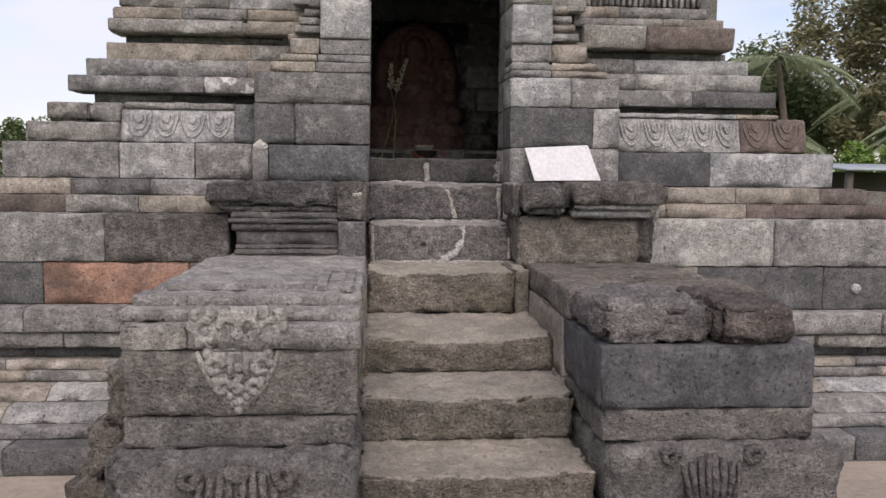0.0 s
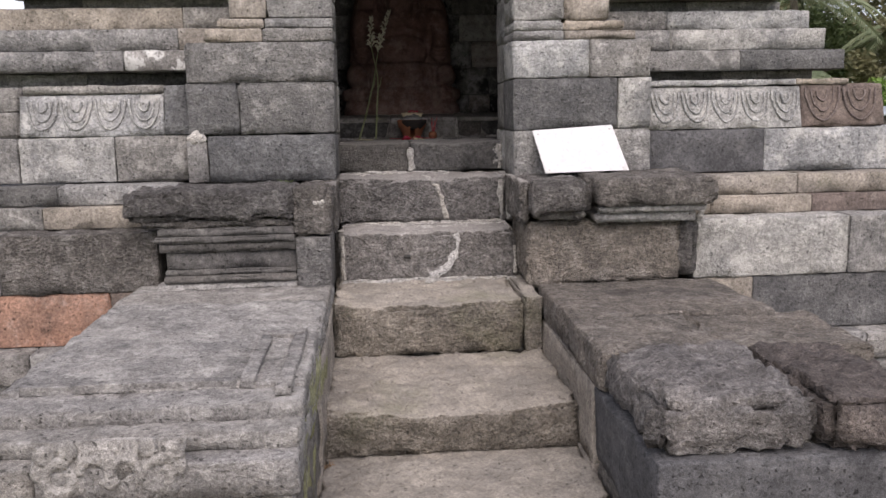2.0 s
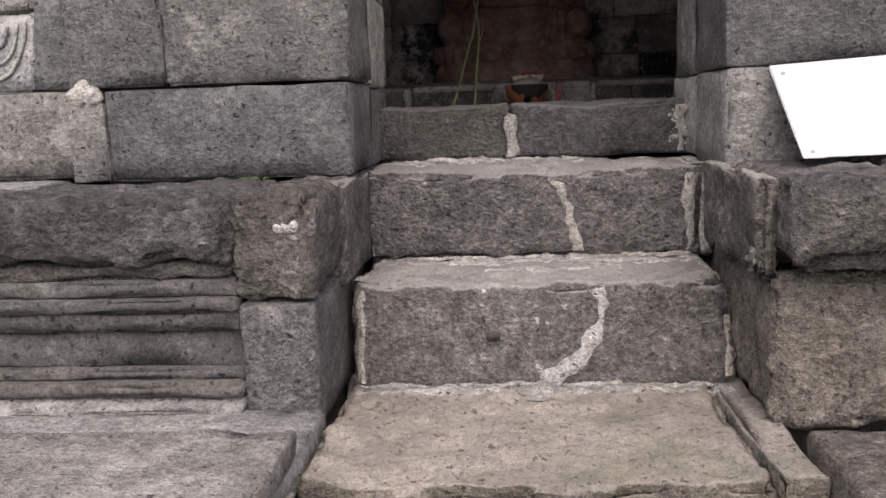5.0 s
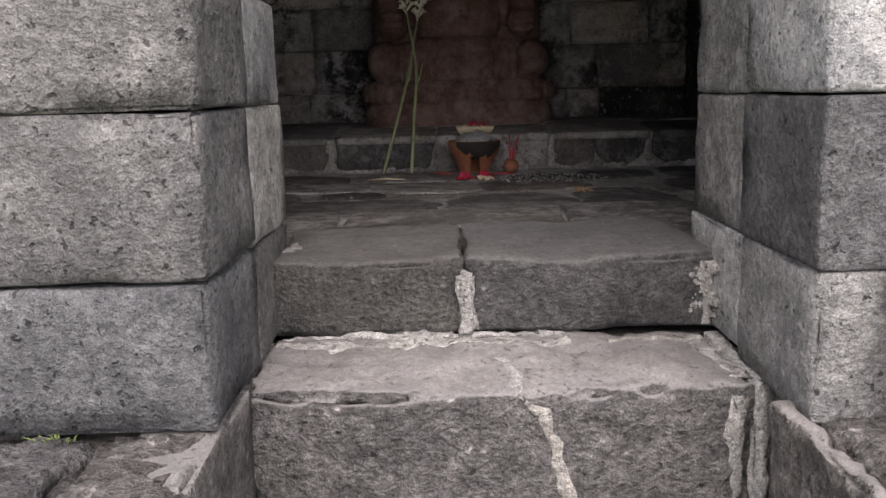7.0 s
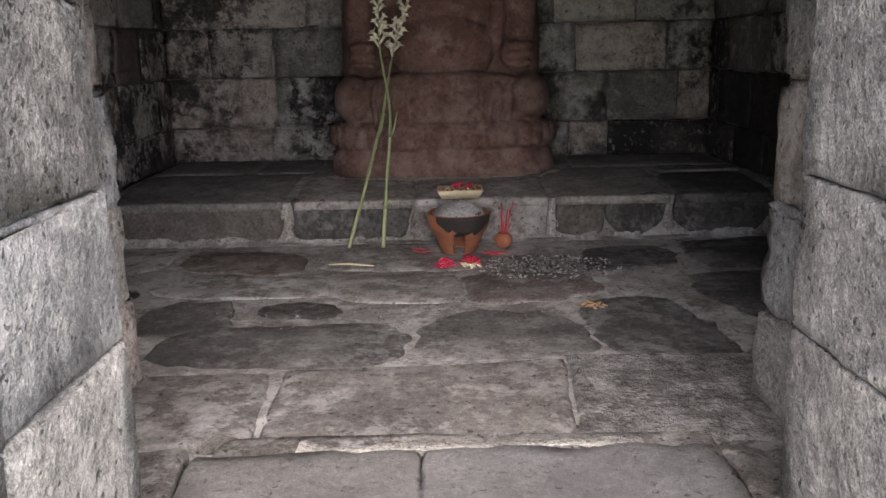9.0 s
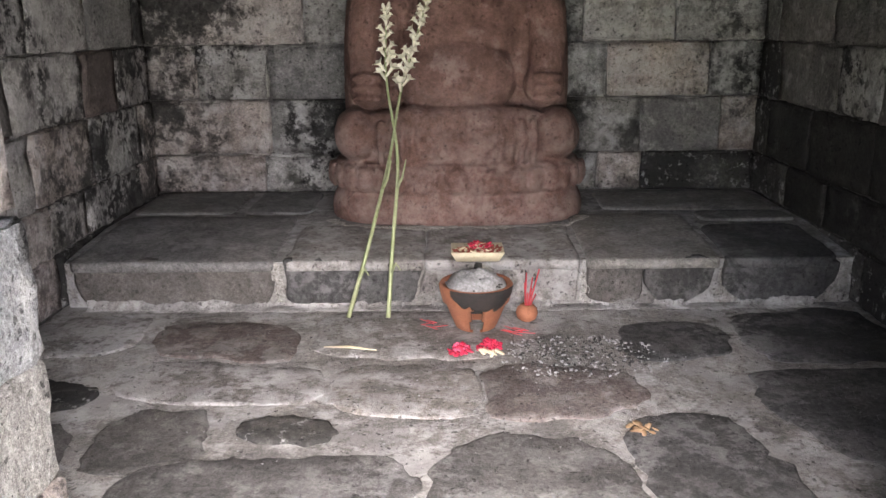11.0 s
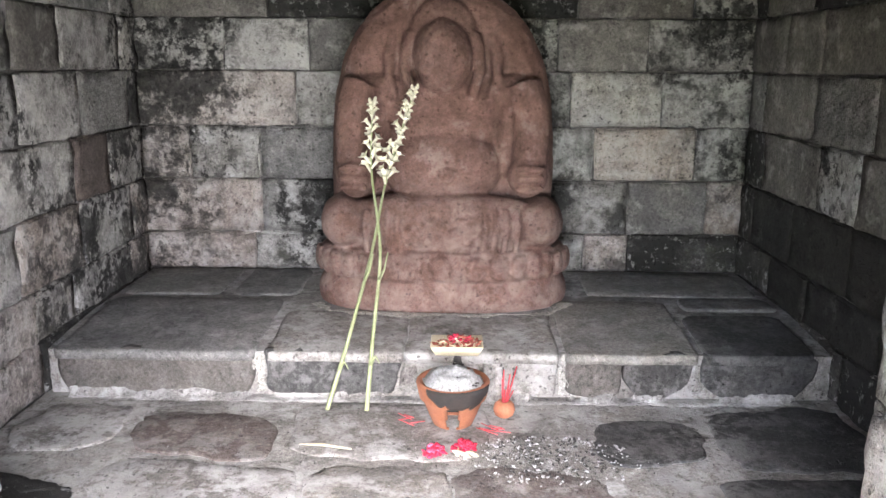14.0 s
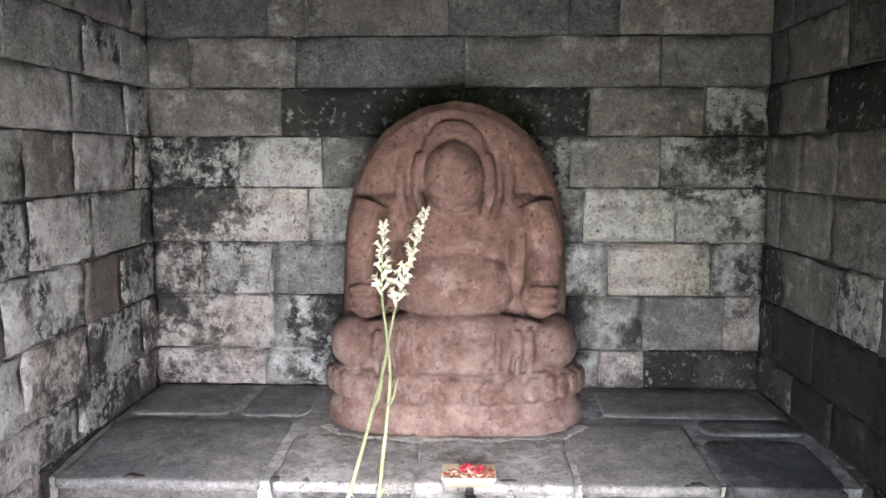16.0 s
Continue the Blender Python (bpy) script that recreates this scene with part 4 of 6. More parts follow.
block(cheek_l, -1.46, -0.535, 3.14, 3.9, 0.12, 0.435, MIDG, r=0.05, rough=0.018, chip=0.03, cell=0.035)
block(cheek_l, -1.48, -0.535, 3.05, 3.9, -0.16, 0.125, ROUGH, r=0.04, rough=0.014)
course(cheek_l, (-1.40, -0.9, -0.53), 3.9, 4.9, 0.2, 0.56, BROWN)
course(cheek_l, (-1.42, -0.8, -0.53), 3.9, 4.9, -0.16, 0.2, BROWN)
for x0, x1, z0, z1 in ((-1.50, -1.39, 0.48, 0.70), (-1.58, -1.42, 0.27, 0.50), (-1.66, -1.44, 0.06, 0.29), (-1.74, -1.45, -0.16, 0.09)):
    block(cheek_l, x0, x1, 3.32, 3.75, z0, z1, UMBER, name="broken_scroll", r=0.05, rough=0.03, chip=0.04, cell=0.025)
bm = boxes(bmesh.new(), (-0.60, -0.56, 3.42, 4.0, 0.985, 1.010), (-0.71, -0.67, 3.50, 3.96, 0.985, 1.009), (-0.71, -0.56, 3.97, 4.02, 0.985, 1.011), (-1.3, -0.72, 3.50, 3.54, 0.985, 1.009))
bmesh.ops.subdivide_edges(bm, edges=bm.edges, cuts=5, use_grid_fill=True)
ragged(bm, 0.006, 12)
part("worn_ridge", bm, CHEEK, cheek_l)


def curl(bm, cx, cz, r, a0, a1, y, thick, turns=14, shrink=0.0):
    thick = thick * 1.35
    tube(bm, [(cx + (r - shrink * i / turns) * math.cos(radians(a0 + (a1 - a0) * i / turns)), y, cz + (r - shrink * i / turns) * math.sin(radians(a0 + (a1 - a0) * i / turns))) for i in range(turns + 1)], thick, 7)


bm = bmesh.new()
cx, y = -0.975, 3.203
for s in (-1, 1):
    curl(bm, cx + s * 0.035, 0.885, 0.035, 90 - s * 90, 90 + s * 150, y, 0.012)
    curl(bm, cx + s * 0.115, 0.875, 0.045, 60, 420, y, 0.014, shrink=0.02)
    tube(bm, [(cx + s * 0.06, y, 0.93), (cx + s * 0.07, y, 0.85), (cx + s * 0.05, y, 0.81)], 0.013, 7)
    tube(bm, [(cx + s * 0.16, y, 0.95), (cx + s * 0.15, y, 0.86), (cx + s * 0.10, y, 0.81)], 0.012, 7)
    tube(bm, [(cx + s * 0.028, y, 0.80), (cx + s * 0.03, y, 0.70)], 0.014, 7)
    curl(bm, cx + s * 0.085, 0.745, 0.035, 0, 330, y, 0.013, shrink=0.015)
    curl(bm, cx + s * 0.055, 0.665, 0.028, 0, 330, y, 0.012, shrink=0.012)
    tube(bm, [(cx + s * 0.15, y, 0.80), (cx + s * 0.11, y, 0.70), (cx + s * 0.05, y, 0.60)], 0.010, 7)
for z0, z1, w0, w1 in ((0.865, 0.965, 0.165, 0.185), (0.80, 0.885, 0.125, 0.165), (0.70, 0.815, 0.095, 0.13), (0.62, 0.715, 0.06, 0.095), (0.575, 0.63, 0.03, 0.06)):
    rim = [(-w0, z0), (w0, z0), (w1, z1), (-w1, z1)]
    back = [bm.verts.new((cx + px, y + 0.02, pz)) for px, pz in rim]
    front = [bm.verts.new((cx + px * 0.96, y - 0.004, pz)) for px, pz in rim]
    bm.faces.new(front)
    for k in range(4):
        bm.faces.new((front[k], back[k], back[(k + 1) % 4], front[(k + 1) % 4]))
for s in (-1, 1):
    for px, pz, r in ((0.15, 0.93, 0.03), (0.095, 0.945, 0.026), (0.165, 0.895, 0.022), (0.14, 0.84, 0.022), (0.11, 0.79, 0.02), (0.06, 0.775, 0.022), (0.085, 0.69, 0.018), (0.03, 0.63, 0.016)):
        blob(bm, (cx + s * px, y - 0.004, pz), (r, 0.014, r * 1.15), 10, 8)
for z, r in ((0.92, 0.03), (0.86, 0.022), (0.74, 0.02), (0.66, 0.026), (0.61, 0.022), (0.58, 0.018)):
    blob(bm, (cx, y, z), (r, 0.018, r), 10, 8)
ragged(bm, 0.004, 30)
part("carved_ornament", bm, CHEEK, cheek_l, "carved scroll and leaf ornament in pale stone")
bm = bmesh.new()
for s in (-1, 1):
    for i in range(4):
        tube(bm, [(cx + s * (0.02 + 0.035 * i), 3.135, 0.40 - 0.02 * i), (cx + s * (0.025 + 0.04 * i), 3.12, 0.28 - 0.02 * i), (cx + s * (0.03 + 0.03 * i), 3.125, 0.16)], 0.014, 7)
    curl(bm, cx + s * 0.17, 0.34, 0.04, 0, 400, 3.128, 0.014, shrink=0.02)
blob(bm, (cx, 3.13, 0.36), (0.05, 0.025, 0.04))
ragged(bm, 0.008, 22)
part("carved_ornament", bm, ROUGH, cheek_l, "worn carved face with drooping leaves")
tagged(cheek_l, "pale grey carved stone cheek wall beside the temple steps", "stair wall")

smear(cheek_l, [(-0.53, 3.34, 0.62), (-0.53, 3.40, 0.75), (-0.525, 3.42, 0.87)], 0.06, up=Vector((1, 0, 0)), material=CRUST, thick=0.0008, name="lichen_patch")
smear(cheek_l, [(-0.53, 3.30, 0.5), (-0.53, 3.62, 0.56), (-0.53, 3.75, 0.7)], 0.035, up=Vector((1, 0, 0)), material=CRUST, thick=0.0008, name="lichen_patch")
smear(cheek_l, [(-0.53, 3.60, 0.8), (-0.53, 3.95, 0.83), (-0.53, 4.3, 0.80)], 0.04, up=Vector((1, 0, 0)), material=CRUST, thick=0.0008, name="lichen_patch")

smear(cheek_l, [(-0.52, 3.45, 0.90), (-0.52, 3.75, 0.88), (-0.52, 4.05, 0.90)], 0.055, up=Vector((1, 0, 0)), material=CRUST, thick=0.0008, name="lichen_patch")
smear(cheek_l, [(-0.52, 3.36, 0.70), (-0.52, 3.55, 0.72)], 0.06, up=Vector((1, 0, 0)), material=CRUST, thick=0.0008, name="lichen_patch")

# ---- right stair cheek: broken top ----
cheek_r = thing("stair_cheek_wall", "broken grey stone cheek wall with rough boulder-like top blocks", "stair wall", kind="structure")
block(cheek_r, 0.415, 1.26, 4.35, 4.98, 0.79, 0.935, UMBER, r=0.02, rough=0.008)
block(cheek_r, 0.41, 0.86, 3.86, 4.346, 0.79, 0.935, UMBER, r=0.014, rough=0.010, chip=0.03, cell=0.03)
block(cheek_r, 0.865, 1.38, 3.86, 4.346, 0.79, 0.925, UMBER, r=0.02, rough=0.012, chip=0.04, cell=0.03)
block(cheek_r, 0.417, 0.885, 3.32, 3.87, 0.79, 0.958, BOULDER, r=0.045, rough=0.024, chip=0.05, cell=0.025, label="large broken boulder-like block")
block(cheek_r, 0.89, 1.21, 3.30, 3.85, 0.79, 0.952, DUSK, r=0.03, rough=0.022, chip=0.05, cell=0.025, label="reddish broken block")
block(cheek_r, 0.415, 1.30, 3.3, 3.95, 0.53, 0.79, BASALT, r=0.012, rough=0.007, cell=0.035)
block(cheek_r, 0.43, 1.31, 3.3, 3.95, 0.395, 0.53, MIDG, r=0.015, rough=0.012, cell=0.035)
block(cheek_r, 0.44, 1.42, 3.24, 3.95, 0.10, 0.40, MIDG, r=0.06, rough=0.02, chip=0.03, cell=0.035)
block(cheek_r, 0.43, 1.44, 3.15, 3.95, -0.16, 0.105, ROUGH, r=0.04, rough=0.014)
course(cheek_r, (0.412, 0.8, 1.3), 3.95, 4.95, 0.5, 0.79, [BROWN, STEPG])
course(cheek_r, (0.412, 0.95, 1.34), 3.95, 4.95, 0.15, 0.5, BROWN)
course(cheek_r, (0.412, 0.85, 1.34), 3.95, 4.95, -0.16, 0.15, BROWN)
bm = bmesh.new()
for s in (-1, 1):
    for i in range(4):
        tube(bm, [(0.86 + s * (0.012 + 0.035 * i), 3.232, 0.37 - 0.015 * i), (0.86 + s * (0.015 + 0.03 * i), 3.215, 0.26), (0.86 + s * (0.012 + 0.02 * i), 3.225, 0.13)], 0.013, 7)
    curl(bm, 0.86 + s * 0.17, 0.36, 0.035, 0, 380, 3.235, 0.013, shrink=0.02)
ragged(bm, 0.009, 24)
part("carved_ornament", bm, ROUGH, cheek_r, "worn carving of drooping leaves")

# ---- pedestals flanking the upper steps ----
ped_l = thing("pedestal", "grey stone pedestal with recessed moulded panel and chipped cap", "pedestal", kind="structure")
block(ped_l, -1.47, -0.70, 5.08, 5.55, 1.255, 1.392, ROUGH, r=0.026, rough=0.016, chip=0.04, cell=0.025, name="cap")
block(ped_l, -0.702, -0.53, 5.085, 5.55, 1.168, 1.395, ROUGH, r=0.022, rough=0.016, chip=0.03, cell=0.025, name="cap")
block(ped_l, -1.40, -0.70, 5.11, 5.55, 1.215, 1.262, ROUGH, r=0.012, chip=0.03, rough=0.012, name="moulding")
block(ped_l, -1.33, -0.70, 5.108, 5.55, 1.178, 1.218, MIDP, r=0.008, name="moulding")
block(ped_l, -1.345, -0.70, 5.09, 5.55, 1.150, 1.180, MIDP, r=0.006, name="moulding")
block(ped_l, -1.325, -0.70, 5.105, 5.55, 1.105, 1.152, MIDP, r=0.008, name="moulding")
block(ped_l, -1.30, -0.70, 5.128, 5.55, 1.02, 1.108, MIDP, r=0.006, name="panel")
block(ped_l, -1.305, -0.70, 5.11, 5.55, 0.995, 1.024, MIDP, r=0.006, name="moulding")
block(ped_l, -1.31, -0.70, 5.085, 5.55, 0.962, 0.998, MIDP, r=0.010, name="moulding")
block(ped_l, -1.34, -0.70, 5.06, 5.55, 0.93, 0.965, GREY, r=0.010, lean=0.04, name="moulding")
block(ped_l, -1.46, -0.70, 5.02, 5.55, 0.885, 0.934, GREY, r=0.015, name="plinth")
block(ped_l, -0.70, -0.535, 5.09, 5.6, 0.885, 1.168, MIDG, r=0.014, name="post")
block(ped_l, -0.66, -0.515, 5.35, 5.75, 1.14, 1.39, STEPG, r=0.014, name="stone_block")
bpy.context.view_layer.update()
bm = bmesh.new()
for p, s in (((-0.60, 5.093, 1.325), 0.013), ((-0.575, 5.093, 1.33), 0.018), ((-0.57, 5.094, 1.305), 0.007)):
    blob(bm, drape(Vector(p), Vector((0, -1, 0))), (s, 0.003, s * 0.8), 14, 8)
ragged(bm, 0.002, 60)
part("lime_spots", bm, MORTAR, ped_l, "white lime spots")
ped_r = thing("pedestal", "brown rough stone pedestal with a cracked overhanging cap", "pedestal", kind="structure")
block(ped_r, 0.365, 0.405, 5.12, 5.6, 1.19, 1.395, STEPG, name="stone_block", r=0.014, rough=0.014, chip=0.03, cell=0.022)
block(ped_r, 0.40, 0.695, 5.03, 5.55, 1.215, 1.398, ROUGH, r=0.045, rough=0.014, chip=0.04, cell=0.03, name="cap")
block(ped_r, 0.70, 1.285, 5.0, 5.55, 1.275, 1.41, ROUGH, r=0.025, rough=0.010, chip=0.02, cell=0.035, name="cap")
block(ped_r, 0.72, 1.24, 5.03, 5.55, 1.245, 1.28, GREY, r=0.008, name="moulding")
block(ped_r, 0.71, 1.20, 5.06, 5.55, 1.195, 1.25, GREY, r=0.012, name="moulding")
block(ped_r, 0.39, 1.14, 5.06, 5.55, 0.905, 1.20, UMBER, r=0.02, rough=0.016, chip=0.02, cell=0.022, lean=0.06, name="shaft")
block(ped_r, 1.11, 1.245, 5.14, 5.55, 0.91, 1.195, ROUGH, r=0.03, rough=0.016, chip=0.04, cell=0.03, name="stone_block")
smear(ped_r, [(1.30, 5.2, 1.38), (1.295, 5.19, 1.3), (1.27, 5.2, 1.2), (1.265, 5.2, 1.1), (1.255, 5.2, 0.95)], 0.012)
bm = bmesh.new()
blob(bm, (-1.21, 5.534, 1.615), (0.05, 0.012, 0.03), 18, 12)
blob(bm, (-1.215, 5.534, 1.638), (0.025, 0.011, 0.022), 18, 12)
ragged(bm, 0.007, 30)
part("mortar_lump", bm, MORTAR, temple_body, "white lump of mortar plugging a broken corner")


# lotus petal frieze on the body
def petals(x0, x1, n, z0, z1, material, y_low, y_high):
    bm = bmesh.new()
    for i in range(n):
        cx = x0 + (x1 - x0) * (i + 0.5) / n
        w = (x1 - x0) / n * 0.45
        for scale, thick in ((1.0, 0.006), (0.68, 0.0045), (0.32, 0.006)):
            pts = []
            for k in range(13):
                a = math.pi * (1 + k / 12)
                px, pz = math.cos(a) * w * scale, math.sin(a) * (z1 - z0) * 0.82 * scale
                zz = z1 - 0.02 + pz - (1 - scale) * 0.02
                zz = max(zz, z0 + 0.015)
                f = (zz - z0) / (z1 - z0)
                pts.append((cx + px, y_low + (y_high - y_low) * f - 0.001, zz))
            tube(bm, pts, thick, 6)
    ragged(bm, 0.005, 26)
    part("lotus_carving", bm, material, temple_body, "shallow carved lotus petals")


petals(-2.07, -1.40, 4, 1.655, 1.84, LIGHT, 5.608, 5.648)
petals(1.15, 1.98, 5, 1.635, 1.83, LIGHT, 5.608, 5.648)
petals(2.0, 2.42, 2, 1.63, 1.84, RUSSET, 5.608, 5.648)

# ---- white board leaning on the right pedestal ----
board = thing("sign_board", "blank white board leaning against the portal stones", "sign", (0.74, 5.40, 1.412))
bm = bmesh.new()
face = [(-0.205, -0.02, 0.0), (0.225, -0.02, 0.006), (0.165, 0.095, 0.232), (-0.252, 0.095, 0.210)]
a = [bm.verts.new(p) for p in face]
b = [bm.verts.new((x, y + 0.012, z + 0.004)) for x, y, z in face]
bm.faces.new(a)
bm.faces.new(b[::-1])
for i in range(4):
    bm.faces.new((a[i], b[i], b[(i + 1) % 4], a[(i + 1) % 4]))
bmesh.ops.recalc_face_normals(bm, faces=bm.faces)
bmesh.ops.bevel(bm, geom=bm.edges[:], offset=0.003, segments=2, affect="EDGES")
panel = finish(bm, "panel", WHITE, board, smooth=False)
for fx, fz in ((0.06, 0.92), (0.95, 0.93), (0.94, 0.07), (0.06, 0.07)):
    low = Vector(face[0]).lerp(Vector(face[1]), fx)
    high = Vector(face[3]).lerp(Vector(face[2]), fx)
    bm = bmesh.new()
    blob(bm, low.lerp(high, fz) + Vector((0, -0.002, 0)), (0.005, 0.002, 0.005))
    part("screw", bm, GREYINK, panel, "dull screw head")
for corner, reach in ((0, 0.05), (1, 0.035)):
    bm = bmesh.new()
    p0, p1, p2 = Vector(face[corner]), Vector(face[1 - corner]), Vector(face[3 - corner])
    tips = [p0, p0.lerp(p1, reach / 0.43), p0.lerp(p1, reach / 0.8).lerp(p2, 0.07), p0.lerp(p2, reach / 0.2)]
    quad = [bm.verts.new(p + Vector((0, -0.0014, 0.0008))) for p in tips]
    bm.faces.new(quad)
    part("dirt_smudge", bm, GREYINK, panel, "grey dirt on a lower corner")


# ---- chamber walls ----
LEVELS = (1.70, 1.885, 2.147, 2.402, 2.66, 2.90, 3.125, 3.36, 3.6, 3.85, 4.2)
wall_back = thing("wall_back", "stained chamber wall of squared grey stone blocks with black mould", "wall", kind="structure")
rows = ((( -1.53, -0.99, -0.3, 0.62, 0.83, 1.38), (ROSY, CELLA, CELLA, ROSY, SOOT)),
        ((-1.53, -0.95, -0.2, 0.82, 1.2, 1.38), (ROSY, CELLA, CELLA, FLAG, ROSY)),
        ((-1.53, -1.29, -0.95, -0.2, 0.65, 1.13, 1.38), (ROSY, CELLA, GREY, CELLA, ROSY, CELLA)),
        ((-1.53, -0.77, -0.1, 0.53, 0.96, 1.38), (ROSY, CELLA, CELLA, CELLA, CELLA)),
        ((-1.53, -1.10, -0.70, 0.0, 0.46, 0.88, 1.38), (CELLA, CELLA, FLAG, CELLA, FLAG, CELLA)),
        ((-1.53, -0.89, -0.05, 0.55, 1.08, 1.38), (FLAG, SOOT, SOOT, FLAG, CELLA)),
        # These two rows take darker stone, standing in for weaker light up high.
        ((-1.53, -1.33, -0.82, -0.03, 0.87, 1.38), (FLAG, FLAG, DARK, FLAG, FLAG)),
        ((-1.53, -0.95, -0.76, -0.1, 0.45, 0.68, 1.38), (DARK, FLAG, FLAG, DARK, DARK, FLAG)),
        ((-1.53, -0.7, 0.1, 0.8, 1.38), (FLAG, GREY)), ((-1.53, -1.0, -0.2, 0.6, 1.38), (FLAG, GREY)))
for (xs_, ms), z0, z1 in zip(rows, LEVELS, LEVELS[1:]):
    course(wall_back, xs_, 9.59, 9.8, z0, z1, ms, r=0.008, rough=0.008, chip=0.02, cell=0.04, gap=0.0028)


def side_wall(parent, x, out, shift, mats):
    """Courses of a chamber side wall whose face stands at x; out: the way that it goes back."""
    for c, (z0, z1) in enumerate(zip((1.5,) + LEVELS, LEVELS)):
        y = 6.95
        ys_ = [y]
        while ys_[-1] < 9.3:
            ys_.append(min(9.585, ys_[-1] + 0.30 + 0.28 * abs(math.sin(c * 2.3 + len(ys_) * 1.7 + shift))))
        if ys_[-1] < 9.585:
            ys_.append(9.585)
        for k, (a, b) in enumerate(zip(ys_, ys_[1:])):
            m = mats[c % len(mats)][k % len(mats[c % len(mats)])]
            off = 0.006 * noise.noise(Vector((a * 5, z0 * 4, shift)))
            xa, xb = (x - 0.2, x + off) if out < 0 else (x + off, x + 0.2)
            block(parent, xa, xb, a + 0.003, b - 0.003, z0, z1, m, r=0.009, rough=0.009, chip=0.022, cell=0.045, gap=0.003)


wall_left = thing("wall_left", "chamber side wall of stone blocks with moss and soot stains", "wall", kind="structure")
side_wall(wall_left, -1.505, -1, 0.4, ((ROSY, CELLA_LIT, ROSY, SOOT), (CELLA_LIT, ROSY, ROSY, CELLA_LIT), (CELLA_LIT, ROSY, CELLA_LIT, ROSY), (CELLA_LIT, RUSSET, FLAG, CELLA_LIT, RUSSET), (CELLA_LIT, GREY, CELLA_LIT), (FLAG, CELLA_LIT, CELLA_LIT), (GREY, CELLA_LIT), (CELLA_LIT, GREY), (FLAG,)))
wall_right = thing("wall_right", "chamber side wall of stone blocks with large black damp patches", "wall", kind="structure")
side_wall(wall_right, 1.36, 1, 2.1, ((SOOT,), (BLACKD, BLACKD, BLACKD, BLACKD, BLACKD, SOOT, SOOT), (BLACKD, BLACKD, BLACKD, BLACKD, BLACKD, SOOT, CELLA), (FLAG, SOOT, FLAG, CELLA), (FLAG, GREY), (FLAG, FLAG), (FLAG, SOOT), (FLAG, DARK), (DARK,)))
wall_inner = thing("wall_inner", "inside face of the entrance wall in dark stone", "wall", kind="structure")
for z0, z1 in zip((1.5,) + LEVELS, LEVELS):
    course(wall_inner, (-1.5, -1.15, -0.84), 6.84, 6.95, z0, z1, [FLAG, CELLA])
    course(wall_inner, (0.70, 1.0, 1.36), 6.84, 6.95, z0, z1, [CELLA, FLAG])
    if z0 > 3.4:
        course(wall_inner, (-0.84, -0.1, 0.70), 6.84, 6.95, z0, z1, [FLAG])

# ---- floor: flagstones in pale mortar ----
bm = bmesh.new()
nx, ny = 60, 48
grid = [[None] * (ny + 1) for _ in range(nx + 1)]
for i in range(nx + 1):
    for j in range(ny + 1):
        x, yy = -1.52 + 2.9 * i / nx, 6.1 + 2.42 * j / ny
        grid[i][j] = bm.verts.new((x, yy, 1.497 + 0.003 * fractal(Vector((x, yy, 0)), 6.0, 4) + 0.03 * max(0.0, min(1.0, (7.2 - yy) / 0.8)) - (0.022 if yy < 6.66 else 0.0)))
for i in range(nx):
    for j in range(ny):
        bm.faces.new((grid[i][j], grid[i + 1][j], grid[i + 1][j + 1], grid[i][j + 1]))
floor = tagged(finish(bm, "floor", BED), "uneven flagstone floor set in pale whitened mortar", "floor", kind="structure")


def flag(x0, x1, y0, y1, material=None, lift=0.006, **how):
    rise = 0.03 * max(0.0, min(1.0, (7.2 - (y0 + y1) / 2) / 0.8))
    bm = slab(bmesh.new(), worn_outline(x0, x1, y0, y1, **{"wobble": 0.035, **how}), 1.46 + rise, 1.50 + lift + rise)
    part("flagstone", bm, material or FLAG, floor)


def paver(corners, material=None, lift=0.004, wobble=0.03, turns=2):
    """A flagstone of a few corners, its outline worn round and uneven."""
    mid = sum((Vector(c) for c in corners), Vector((0, 0))) / len(corners)
    pts = [Vector(c) + (Vector(c) - mid).normalized() * 0.008 * turns for c in corners]
    fine = []
    for a, b in zip(pts, pts[1:] + pts[:1]):
        n = max(2, round((b - a).length / 0.09))
        fine += [a + (b - a) * i / n for i in range(n)]
    for _ in range(turns):
        m = len(fine)
        fine = [(fine[i - 1] + 2 * fine[i] + fine[(i + 1) % m]) / 4 for i in range(m)]
    dense = []
    for a, b in zip(fine, fine[1:] + fine[:1]):
        dense += [a, a.lerp(b, 0.33), a.lerp(b, 0.67)]
    out = [(p.x + wobble * fractal(Vector((p.x, p.y, 1.0)), 9.0, 5), p.y + wobble * fractal(Vector((p.x, p.y, 9.0)), 9.0, 5)) for p in dense]
    cy = sum(p[1] for p in out) / len(out)
    rise = 0.03 * max(0.0, min(1.0, (7.2 - cy) / 0.8))
    part("flagstone", slab(bmesh.new(), out, 1.46 + rise, 1.50 + lift + rise), material or PAVER, floor)


flag(-0.83, -0.56, 6.22, 6.56, DUSTY, round_to=0.03)
flag(0.44, 0.65, 6.22, 6.55, DUSTY, round_to=0.03)
flag(-0.52, 0.0, 6.50, 6.595, DUSTY, round_to=0.015, wobble=0.01, lift=0.012)
flag(0.0, 0.44, 6.50, 6.59, DUSTY, round_to=0.015, wobble=0.01, lift=0.012)
# the rough outer row, close-jointed
paver([(-0.82, 6.60), (-0.468, 6.60), (-0.495, 6.97), (-0.82, 6.96)], DUSTY, 0.010, 0.012, 0)
paver([(-0.452, 6.60), (0.178, 6.60), (0.225, 7.03), (-0.465, 6.99)], DUSTY, 0.008, 0.014, 0)
